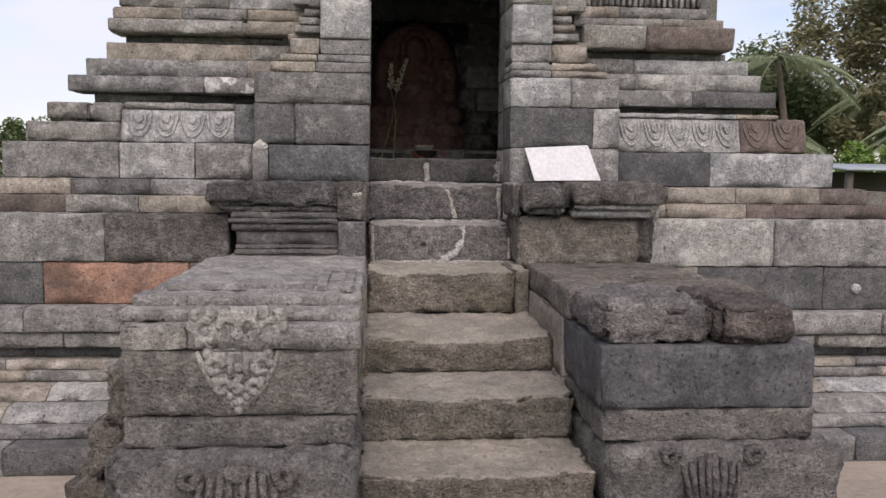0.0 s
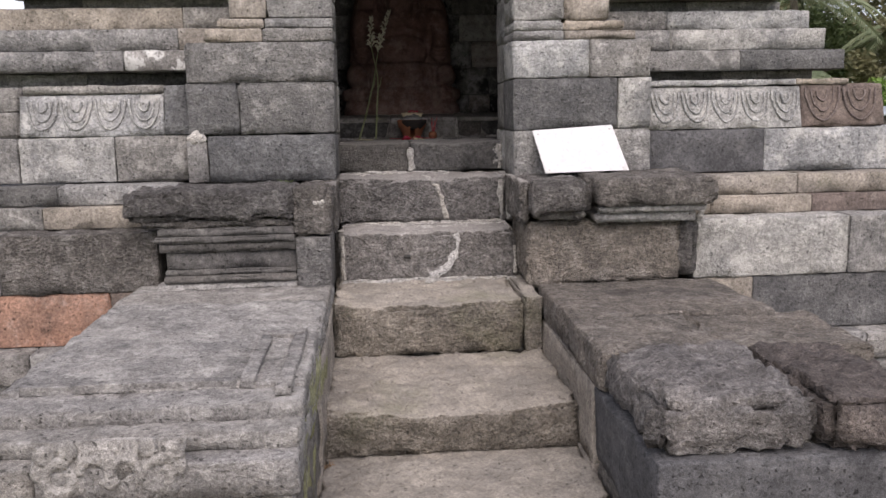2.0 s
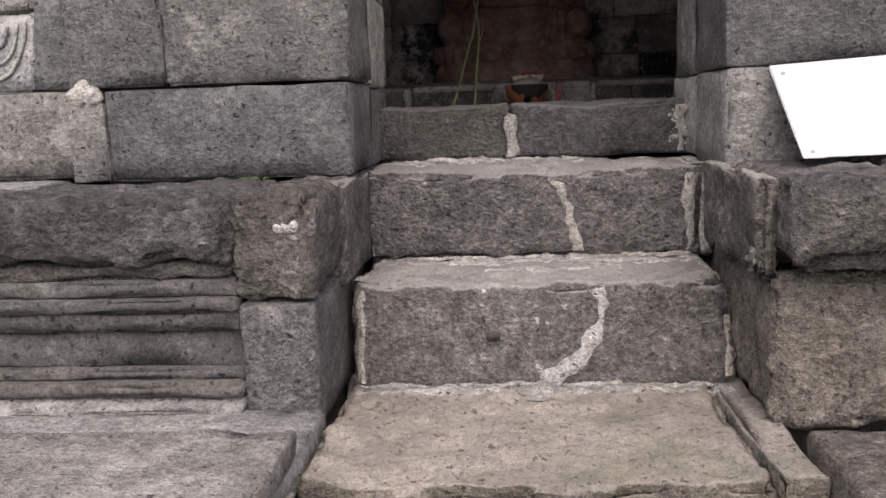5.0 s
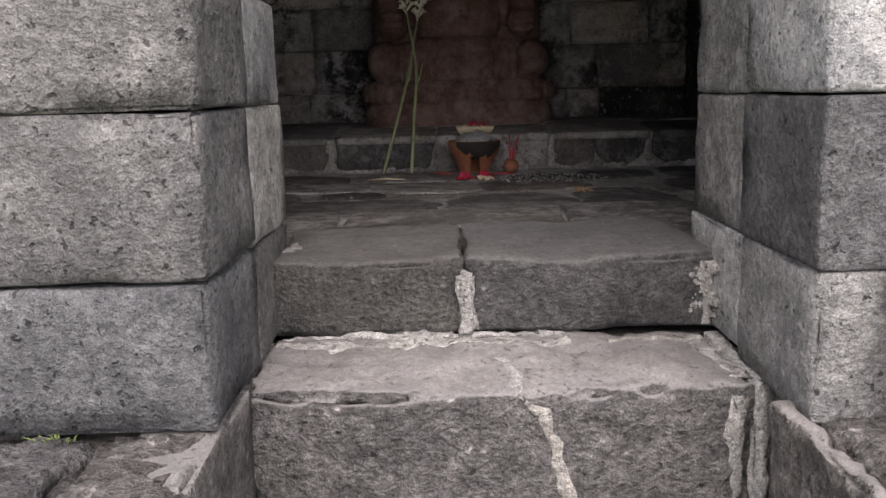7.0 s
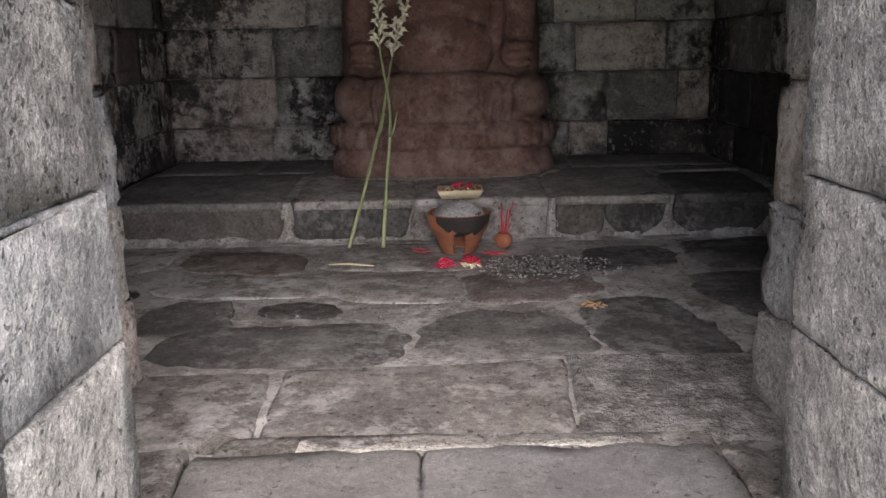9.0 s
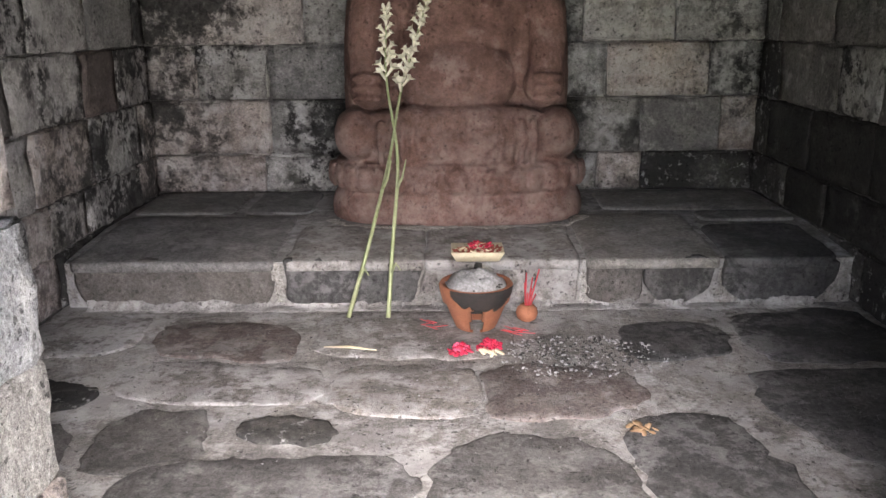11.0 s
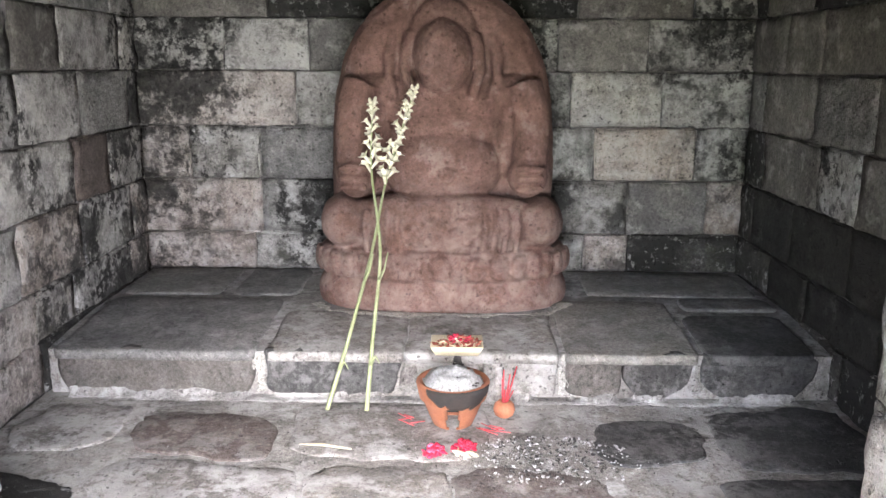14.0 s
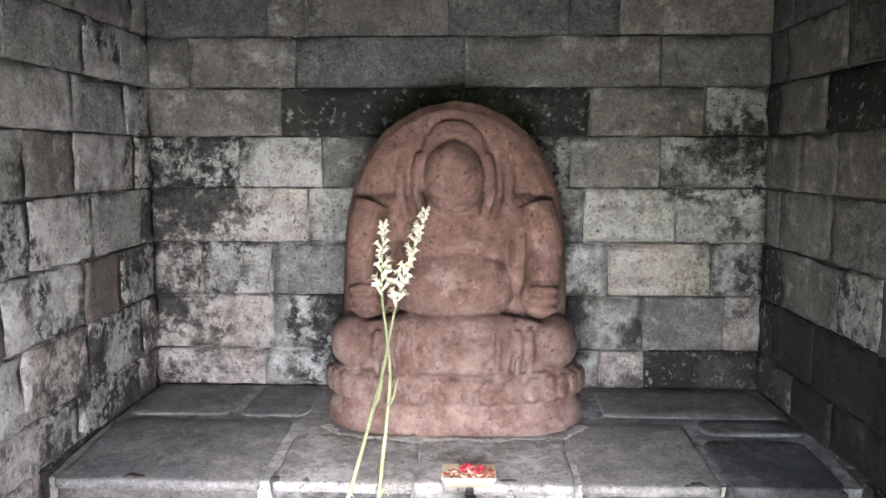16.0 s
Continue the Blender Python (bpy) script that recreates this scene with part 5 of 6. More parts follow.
paver([(0.188, 6.59), (0.64, 6.58), (0.69, 7.05), (0.238, 7.05)], GRITTY, 0.010, 0.014, 0)
# the chamber's flags
paver([(-0.87, 7.06), (-0.19, 7.04), (-0.185, 7.38), (-0.84, 7.38)])
paver([(-0.15, 7.09), (0.33, 7.07), (0.305, 7.44), (0.02, 7.51), (-0.15, 7.37)])
paver([(0.365, 7.07), (0.72, 7.05), (0.63, 7.59), (0.40, 7.60), (0.33, 7.50)], WET)
paver([(0.735, 7.64), (0.86, 7.43), (0.98, 7.14), (1.34, 7.12), (1.34, 7.87), (0.79, 7.88)], WET)
paver([(-1.0, 7.30), (-0.70, 7.35), (-0.735, 7.64), (-0.97, 7.63)])
paver([(-1.47, 7.08), (-0.94, 7.06), (-1.04, 7.34), (-1.10, 7.58), (-1.47, 7.56)])
paver([(-0.68, 7.49), (-0.36, 7.42), (-0.42, 7.58), (-0.60, 7.62)], SOOT, 0.010, 0.035)
paver([(-1.47, 7.62), (-1.10, 7.62), (-1.08, 7.80), (-1.47, 7.86)], SOOT)
paver([(-1.06, 7.70), (-0.46, 7.66), (-0.46, 7.90), (-1.08, 7.97)], WORN, 0.004, 0.022)
paver([(-0.42, 7.62), (-0.03, 7.57), (-0.02, 7.93), (-0.44, 7.92)], WORN, 0.004, 0.022)
paver([(0.0, 7.55), (0.42, 7.62), (0.46, 7.86), (0.22, 7.92), (0.0, 7.92)], RUDDY, 0.004)
paver([(-1.05, 8.03), (-0.58, 7.95), (-0.63, 8.28), (-1.09, 8.32)], RUDDY, 0.004, 0.025)
paver([(-1.45, 8.0), (-1.12, 8.03), (-1.14, 8.38), (-1.45, 8.38)], WORN, 0.004)
paver([(-0.52, 8.0), (0.10, 7.98), (0.10, 8.40), (-0.55, 8.40)], WORN, 0.004, 0.022)
paver([(0.45, 7.94), (0.79, 7.98), (0.80, 8.28), (0.46, 8.28)], WET)
paver([(0.86, 7.95), (1.33, 7.92), (1.34, 8.40), (0.87, 8.34)], WET)

# ---- bench along the back ----
bm = boxes(bmesh.new(), (-1.5, 1.36, 8.49, 9.6, 1.45, 1.664))
bench = tagged(finish(bm, "altar_bench", BED, smooth=False), "low stone bench of dark rounded blocks in white mortar", "bench", kind="structure")


def bench_front(x0, x1, z0=1.515, z1=1.668, material=None, foot_round=0.08, head_round=0.015, wobble=0.02):
    """A front stone of the bench, square at its head and worn round at its foot."""
    out = []
    for cx, cz, r, a0 in ((x1, z1, head_round, 0), (x0, z1, head_round, 90), (x0, z0, foot_round, 180), (x1, z0, foot_round, 270)):
        mx, mz = cx + (r if cx == x0 else -r), cz + (r if cz == z0 else -r)
        out += [Vector((mx + r * math.cos(radians(a0 + a)), mz + r * math.sin(radians(a0 + a)), 0)) for a in (0, 22, 45, 68, 90)]
    dense = []
    for a, b in zip(out, out[1:] + out[:1]):
        n = max(1, round((b - a).length / 0.03))
        dense += [a + (b - a) * i / n for i in range(n)]
    shape = [(p.x + wobble * fractal(p + Vector((0, 0, 1)), 8.0, 4), p.y + wobble * fractal(p + Vector((0, 0, 9)), 8.0, 4)) for p in dense]
    bm = slab(bmesh.new(), shape, 0.0, 0.035)
    bmesh.ops.rotate(bm, verts=bm.verts, matrix=Matrix.Rotation(radians(90), 3, "X"))
    bmesh.ops.translate(bm, verts=bm.verts, vec=(0, 8.495, 0))
    part("bench_stone", bm, material or FRONT, bench)


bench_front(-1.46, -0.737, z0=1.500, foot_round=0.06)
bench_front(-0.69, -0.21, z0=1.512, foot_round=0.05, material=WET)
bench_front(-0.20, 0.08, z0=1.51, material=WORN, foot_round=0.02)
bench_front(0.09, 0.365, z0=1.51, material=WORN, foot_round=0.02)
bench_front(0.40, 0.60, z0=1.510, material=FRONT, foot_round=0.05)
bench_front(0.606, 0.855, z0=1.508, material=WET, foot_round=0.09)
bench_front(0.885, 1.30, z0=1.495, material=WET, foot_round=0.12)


def bench_top(x0, x1, y0, y1, material=None, **how):
    bm = slab(bmesh.new(), worn_outline(x0, x1, y0, y1, **how), 1.64, 1.678)
    for v in bm.verts:
        v.co.z += 0.03 * max(0.0, min(1.0, (v.co.y - 8.5) / 0.4)) if v.co.z > 1.65 else 0
    part("bench_slab", bm, material or BENCH, bench)


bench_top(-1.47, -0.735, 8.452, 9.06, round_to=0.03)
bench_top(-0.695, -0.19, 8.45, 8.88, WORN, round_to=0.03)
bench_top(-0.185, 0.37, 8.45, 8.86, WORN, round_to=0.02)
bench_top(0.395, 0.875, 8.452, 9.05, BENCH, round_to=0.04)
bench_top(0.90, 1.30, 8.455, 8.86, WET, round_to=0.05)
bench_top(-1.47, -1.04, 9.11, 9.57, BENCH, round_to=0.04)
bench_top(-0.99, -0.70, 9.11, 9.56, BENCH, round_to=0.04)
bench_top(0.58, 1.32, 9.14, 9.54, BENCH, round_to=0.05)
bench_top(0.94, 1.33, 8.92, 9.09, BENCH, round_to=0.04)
bm = bmesh.new()
nn = 40
grid = []
for i in range(nn + 1):
    row = []
    for j in range(20):
        x, yy = -1.5 + 2.86 * i / nn, 8.5 + 1.09 * j / 19
        z = 1.668 + 0.03 * max(0.0, min(1.0, (yy - 8.5) / 0.4)) + 0.003 * fractal(Vector((x, yy, 2)), 7.0, 3)
        row.append(bm.verts.new((x, yy, z)))
    grid.append(row)
for i in range(nn):
    for j in range(19):
        bm.faces.new((grid[i][j], grid[i + 1][j], grid[i + 1][j + 1], grid[i][j + 1]))
part("mortar_bed", bm, BED, bench, "pale mortar between the slabs")
smear(floor, [(-0.36, 6.535, 1.555), (-0.1, 6.53, 1.555), (0.12, 6.54, 1.555), (0.30, 6.545, 1.555)], 0.032, up=UP, material=MORTAR, thick=0.003, reach=0.03)
smear(bench, [(-1.42, 8.45, 1.505), (-0.7, 8.445, 1.503), (0.4, 8.445, 1.503), (1.3, 8.45, 1.503)], 0.03, up=Vector((0, -0.7, 0.7)), material=BED, jag=0.35, thick=0.003)
# Dark streak down the bench front below the tray.
smear(bench, [(0.005, 8.45, 1.668), (0.0, 8.45, 1.63), (0.008, 8.45, 1.585)], 0.022, material=CHAR, thick=0.0008, name="soot_stain")
smear(bench, [(-0.712, 8.455, 1.51), (-0.715, 8.455, 1.66)], 0.02, material=MORTAR)
smear(bench, [(0.385, 8.455, 1.51), (0.385, 8.455, 1.66)], 0.016, material=MORTAR)
smear(bench, [(0.865, 8.46, 1.51), (0.865, 8.46, 1.64)], 0.022, material=BED)
smear(bench, [(-0.60, 9.0, 1.71), (-0.52, 8.89, 1.71), (-0.38, 8.848, 1.708), (-0.06, 8.835, 1.706), (0.25, 8.848, 1.708), (0.39, 8.89, 1.71), (0.47, 9.0, 1.71)], 0.032, up=UP, material=MORTAR)

# ---- statue ----
bm = bmesh.new()
SX, SY = -0.065, 9.2


def drum(half_x, half_y, z0, z1, cy=SY, power=2.6, shrink=0.9):
    """A rounded tier of the throne."""
    rings = []
    for f, k in ((0, shrink), (0.2, 0.985), (0.5, 1.0), (0.8, 0.985), (1, shrink)):
        ring = []
        for i in range(48):
            a = 2 * math.pi * i / 48
            c, s = math.cos(a), math.sin(a)
            e = 2 / power
            ring.append(bm.verts.new((SX + half_x * k * math.copysign(abs(c) ** e, c), cy + half_y * k * math.copysign(abs(s) ** e, s), z0 + (z1 - z0) * f)))
        rings.append(ring)
    for a, b in zip(rings, rings[1:]):
        for i in range(48):
            bm.faces.new((a[i], a[(i + 1) % 48], b[(i + 1) % 48], b[i]))
    bm.faces.new(rings[0][::-1])
    bm.faces.new(rings[-1])


drum(0.545, 0.335, 1.66, 1.812, shrink=0.955)
drum(0.54, 0.335, 1.818, 1.945, shrink=0.945)
drum(0.49, 0.31, 1.935, 2.14, shrink=0.95)
# arched back slab
arch = [(0.465, 1.9), (0.47, 2.3), (0.455, 2.55), (0.42, 2.7), (0.365, 2.82), (0.295, 2.91), (0.205, 2.975), (0.105, 3.018), (0.0, 3.034)]
outline = arch + [(-x, z) for x, z in arch[-2::-1]]
sides = [[bm.verts.new((SX + x * k, yy, 1.9 + (z - 1.9) * k)) for x, z in outline] for yy, k in ((9.07, 0.90), (9.10, 0.965), (9.15, 1.0), (9.44, 1.0), (9.5, 0.96))]
for a, b in zip(sides, sides[1:]):
    for i in range(len(outline)):
        bm.faces.new((a[i], a[(i + 1) % len(outline)], b[(i + 1) % len(outline)], b[i]))
bm.faces.new(sides[0])
bm.faces.new(sides[-1][::-1])
bmesh.ops.recalc_face_normals(bm, faces=bm.faces)
for s in (-1, 1):
    # folded knee
    blob(bm, (SX + s * 0.405, 9.04, 2.055), (0.10, 0.165, 0.112), 20, 14)
    blob(bm, (SX + s * 0.25, 9.0, 2.05), (0.16, 0.115, 0.085), 20, 14)
    # shoulder, arm and fist on the knee
    blob(bm, (SX + s * 0.27, 9.09, 2.58), (0.14, 0.075, 0.085), 18, 12)
    tube(bm, [(SX + s * 0.325, 9.06, 2.61), (SX + s * 0.355, 9.03, 2.51), (SX + s * 0.365, 9.005, 2.41), (SX + s * 0.352, 8.975, 2.31)], lambda f: 0.082 - 0.008 * f, 16)
    blob(bm, (SX + s * 0.345, 8.955, 2.255), (0.082, 0.075, 0.092), 18, 12)
    for i in range(3):
        blob(bm, (SX + s * 0.35, 8.888, 2.21 + 0.04 * i), (0.062, 0.018, 0.018), 12, 8)
    blob(bm, (SX + s * 0.27, 9.05, 2.40), (0.06, 0.06, 0.17), 16, 12)
    # hair hanging beside the face
    tube(bm, [(SX + s * 0.125, 9.06, 2.81), (SX + s * 0.145, 9.035, 2.75), (SX + s * 0.15, 9.015, 2.66), (SX + s * 0.12, 9.0, 2.565)], lambda f: 0.031 - 0.010 * f, 12)
    tube(bm, [(SX + s * 0.20, 9.09, 2.80), (SX + s * 0.22, 9.07, 2.73), (SX + s * 0.22, 9.045, 2.64), (SX + s * 0.19, 9.02, 2.55)], lambda f: 0.030 - 0.012 * f, 12)
    # brow and cheek
    blob(bm, (SX + s * 0.05, 8.945, 2.68), (0.045, 0.025, 0.04), 12, 8)
    # folds of the garment between the knees
    for dx in (0.17, 0.21, 0.255, 0.30):
        tube(bm, [(SX + s * dx, 8.915, 2.12), (SX + s * (dx + 0.01), 8.893, 2.05), (SX + s * dx, 8.90, 1.95)], 0.015, 8)
# torso, belly, head
blob(bm, (SX, 8.99, 2.115), (0.37, 0.10, 0.07), 28, 14)
blob(bm, (SX, 9.08, 2.50), (0.29, 0.09, 0.16), 28, 18)
blob(bm, (SX, 9.06, 2.43), (0.24, 0.09, 0.12), 26, 16)
blob(bm, (SX, 9.05, 2.28), (0.25, 0.13, 0.175), 28, 18)
blob(bm, (SX, 9.075, 2.785), (0.145, 0.075, 0.17), 24, 18)
blob(bm, (SX, 9.10, 2.68), (0.25, 0.045, 0.17), 24, 18)
blob(bm, (SX, 9.025, 2.72), (0.122, 0.115, 0.15), 24, 18)
blob(bm, (SX, 8.935, 2.70), (0.022, 0.022, 0.05), 10, 10)
for s in (-1, 1):
    blob(bm, (SX + s * 0.045, 8.955, 2.735), (0.03, 0.012, 0.012), 10, 8)
blob(bm, (SX, 8.958, 2.632), (0.042, 0.022, 0.02), 12, 8)
for i in range(8):
    a = radians(i * 45)
    blob(bm, (SX + 0.02 + 0.022 * math.cos(a), 8.918, 2.25 + 0.022 * math.sin(a)), (0.010, 0.008, 0.010), 8, 6)
rng = random.Random(6)
for _ in range(26):
    blob(bm, (SX + rng.uniform(-0.14, 0.14), 8.888 + rng.uniform(0, 0.01), rng.uniform(1.97, 2.10)), (rng.uniform(0.008, 0.02), 0.012, rng.uniform(0.008, 0.02)), 8, 6)
for i in range(17):
    a = radians(188 + i * 164 / 16)
    px, py = SX + 0.536 * math.copysign(abs(math.cos(a)) ** 0.77, math.cos(a)), SY + 0.331 * math.copysign(abs(math.sin(a)) ** 0.77, math.sin(a))
    blob(bm, (px, py, 1.882), (0.046, 0.020, 0.054), 10, 8, Matrix.Rotation(a - math.pi / 2, 4, "Z"))
for v in bm.verts:
    v.co += Vector((0, 0.010 * fractal(v.co, 6.0, 4), 0.006 * fractal(v.co + Vector((4, 0, 0)), 7.0, 3)))
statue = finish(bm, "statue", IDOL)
tagged(statue, "weathered reddish-brown stone statue of a seated figure before an arched slab", "statue")
remesh = statue.modifiers.new("remesh", "REMESH")
remesh.mode, remesh.voxel_size, remesh.use_smooth_shade = "VOXEL", 0.0065, True
soft = statue.modifiers.new("smooth", "SMOOTH")
soft.factor, soft.iterations = 0.5, 5
worn_tex = bpy.data.textures.new("worn", "CLOUDS")
worn_tex.noise_scale, worn_tex.noise_depth = 0.09, 4
worn_mod = statue.modifiers.new("wear", "DISPLACE")
worn_mod.texture, worn_mod.strength, worn_mod.mid_level = worn_tex, 0.013, 0.5


# ---- offerings ----
def tuberose(points, bloom, seed, label):
    rng = random.Random(seed)
    at = Vector(points[0])
    t = thing("flower_stem", label, "flower", at, "tuberose stems before the statue")
    pts = []
    for i in range(25):
        f = i / 24 * (len(points) - 1)
        k = min(int(f), len(points) - 2)
        p0, p1, p2, p3 = (Vector(points[min(max(k + d, 0), len(points) - 1)]) for d in (-1, 0, 1, 2))
        u = f - k
        pts.append(0.5 * ((2 * p1) + (p2 - p0) * u + (2 * p0 - 5 * p1 + 4 * p2 - p3) * u * u + (3 * p1 - p0 - 3 * p2 + p3) * u ** 3) - at)
    part("stalk", tube(bmesh.new(), pts, lambda f: 0.0084 - 0.0054 * f, 8), STEM, t)
    for f in (0.18, 0.42):
        p = pts[int(f * 24)]
        bm = tube(bmesh.new(), [p, p + Vector((0.02, -0.015, 0.04)), p + Vector((0.035, -0.02, 0.015 + 0.09 * (f > 0.3)))], lambda g: 0.007 - 0.005 * g, 5)
        part("leaf", bm, STEM, t)
    for i in range(bloom):
        f = 1 - 0.28 * (i / bloom) ** 1.15
        p = pts[min(24, int(f * 24))].lerp(pts[min(24, int(f * 24) + 1)], f * 24 % 1)
        a = i * 2.4 + rng.random()
        out = Vector((math.cos(a), 0.7 * math.sin(a), 1.15)).normalized()
        size = 0.016 + 0.026 * min(1.0, (i + 2) / bloom) * (0.7 + 0.5 * rng.random())
        bm = bmesh.new()
        tube(bm, [p, p + out * size * 0.9], lambda g: 0.0035 + 0.004 * g, 6)
        if i > 2:
            side = out.orthogonal().normalized()
            for k in range(5):
                d = Matrix.Rotation(k * 1.257 + a, 3, out) @ side
                tip = p + out * size * 1.25 + d * size * 0.62
                base = p + out * size * 0.85
                w = out.cross(d) * size * 0.22
                q = [bm.verts.new(c) for c in (base - w * 0.6, base.lerp(tip, 0.55) - w + out * 0.003, tip, base.lerp(tip, 0.55) + w + out * 0.003, base + w * 0.6)]
                bm.faces.new(q)
        else:
            blob(bm, p + out * size * 0.9, (0.006, 0.006, 0.010), 7, 6)
        part("blossom", bm, PETALW, t)
    return t


tuberose([(-0.455, 8.34, 1.503), (-0.39, 8.42, 1.72), (-0.315, 8.60, 2.02), (-0.27, 8.74, 2.27), (-0.165, 8.80, 2.60)], 34, 3, "tall green tuberose stem with ivory blossoms leaning on statue")
tuberose([(-0.315, 8.335, 1.503), (-0.30, 8.44, 1.74), (-0.285, 8.60, 2.02), (-0.33, 8.76, 2.30), (-0.325, 8.80, 2.55)], 20, 5, "slender tuberose stem with small ivory buds leaning on statue")

burner = thing("incense_burner", "terracotta charcoal burner full of pale ash with sooted rim", "incense burner", (-0.012, 8.245, 1.503))
bm = bmesh.new()
out_p = [(0.060, 0.0), (0.068, 0.006), (0.084, 0.045), (0.101, 0.088), (0.112, 0.098), (0.116, 0.112), (0.124, 0.152), (0.118, 0.160), (0.108, 0.156), (0.102, 0.13), (0.0975, 0.115)]
sides_n = 60
rings = [[bm.verts.new((r * math.cos(2 * math.pi * k / sides_n), r * math.sin(2 * math.pi * k / sides_n), z)) for k in range(sides_n)] for r, z in out_p]
for ri, (a, b) in enumerate(zip(rings, rings[1:])):
    for k in range(sides_n):
        ang = 360 * (k + 0.5) / sides_n
        if ri < 3 and abs(ang - 270) < (13, 16, 10)[ri]:
            continue
        bm.faces.new((a[k], a[(k + 1) % sides_n], b[(k + 1) % sides_n], b[k]))
body = part("bowl", bm, CLAY, burner)
solid = body.modifiers.new("wall", "SOLIDIFY")
solid.thickness, solid.offset = 0.008, -1
bm = bmesh.new()
rings = []


def bowl_radius(z):
    """The burner's outer radius at a height."""
    for (r0, z0), (r1, z1) in zip(out_p[:7], out_p[1:7]):
        if z <= z1:
            return r0 + (r1 - r0) * (z - z0) / (z1 - z0)
    return out_p[6][0]


for drop in (0.0, 0.018, 0.034, 0.048, 0.06, 0.072):
    ring = []
    for a in range(226, 343, 4):
        z = 0.158 - drop * math.sin(math.pi * (a - 220) / 128) ** 0.6 * (1 + 0.35 * fractal(Vector((a * 0.06, 1, 0)), 1.0, 3))
        r = bowl_radius(z) + 0.0025
        ring.append(bm.verts.new((r * math.cos(radians(a)), r * math.sin(radians(a)), z)))
    rings.append(ring)
for a, b in zip(rings, rings[1:]):
    for k in range(len(a) - 1):
        bm.faces.new((a[k], b[k], b[k + 1], a[k + 1]))
soot_patch = part("soot", bm, BURNT, burner, "black soot on the front rim")
sp = soot_patch.modifiers.new("wall", "SOLIDIFY")
sp.thickness = 0.002
bm = bmesh.new()
for i in range(8):
    r = 0.104 * i / 7
    ring = [bm.verts.new((r * math.cos(2 * math.pi * k / 24), r * math.sin(2 * math.pi * k / 24), 0.152 + 0.045 * (1 - (i / 7) ** 2) + 0.022 * fractal(Vector((r * math.cos(k / 3.82), r * math.sin(k / 3.82), 5)), 40.0, 4))) for k in range(24)]
    if i:
        for k in range(24):
            bm.faces.new((last[k], last[(k + 1) % 24], ring[(k + 1) % 24], ring[k]))
    last = ring
bmesh.ops.remove_doubles(bm, verts=bm.verts, dist=0.0008)
ash = part("ash", bm, ASH, burner, "heap of pale grey ash")
bm = bmesh.new()
rng = random.Random(4)
for i in range(46):
    a, r = rng.random() * 6.28, 0.098 * math.sqrt(rng.random())
    blob(bm, (r * math.cos(a), r * math.sin(a), 0.198 - 0.42 * r), (0.005, 0.004, 0.003), 5, 4)
tagged(part("embers", bm, CHAR, ash, "black charcoal bits"), kind="stuff")
bm = lathe(bmesh.new(), [(0.092, 0.078), (0.092, 0.084)], 24)
part("grate", bm, BURNT, burner)

tray = thing("offering_tray", "square woven palm-leaf tray of dried red and cream petals", "offering", (0.0, 8.47, 1.682))
bm = bmesh.new()
for s, (hx, hy) in ((0, (0.075, 0.055)),):
    low = [bm.verts.new((x, yy, 0.0)) for x, yy in ((-hx, -hy), (hx, -hy), (hx, hy), (-hx, hy))]
    top = [bm.verts.new((x * 1.25, yy * 1.25, 0.034)) for x, yy in ((-hx, -hy), (hx, -hy), (hx, hy), (-hx, hy))]
    bm.faces.new(low[::-1])
    for i in range(4):
        bm.faces.new((low[i], low[(i + 1) % 4], top[(i + 1) % 4], top[i]))
basket = part("basket", bm, PALMLEAF, tray)
bk = basket.modifiers.new("wall", "SOLIDIFY")
bk.thickness = 0.004


def scatter(n, hx, hy, z0, z1, size, seed, long=2.2, flat=0.25):
    rng = random.Random(seed)
    bm = bmesh.new()
    for _ in range(n):
        a, rr = rng.random() * 6.283, math.sqrt(rng.random())
        at = Vector((hx * rr * math.cos(a), hy * rr * math.sin(a), z0 + (z1 - z0) * rng.random() * (1.1 - rr)))
        turn = Euler((rng.uniform(-0.7, 0.7), rng.uniform(-0.7, 0.7), rng.random() * 6.28)).to_matrix().to_4x4()
        s = size * rng.uniform(0.6, 1.3)
        blob(bm, at, (s * long * 0.5, s * 0.5, s * flat), 6, 4, turn)
    return bm


part("red_petals", scatter(70, 0.082, 0.062, 0.026, 0.055, 0.013, 1, 2.6), REDDRY, tray, "curled dry red petals")
part("cream_petals", scatter(40, 0.078, 0.060, 0.026, 0.052, 0.012, 2, 2.8), PALMLEAF, tray, "cream leaf shreds")
part("rose_petals", scatter(14, 0.05, 0.04, 0.045, 0.06, 0.016, 3, 1.6), ROSE, tray)

holder = thing("incense_holder", "small round clay pot holding burnt red incense sticks", "incense holder", (0.165, 8.30, 1.503))
part("pot", lathe(bmesh.new(), [(0.018, 0), (0.032, 0.010), (0.038, 0.028), (0.034, 0.046), (0.024, 0.056), (0.019, 0.060), (0.015, 0.058), (0.013, 0.045)], 20), CLAY, holder)
rng = random.Random(11)
for i in range(11):
    a = rng.random() * 6.28
    lean = rng.uniform(0.005, 0.03)
    h = rng.uniform(0.09, 0.185)
    part("stick", tube(bmesh.new(), [(0.006 * math.cos(a), 0.006 * math.sin(a), 0.045), (lean * math.cos(a) + 0.012, lean * math.sin(a), h)], 0.0024, 5), REDSTICK if i % 4 else CHAR, holder)

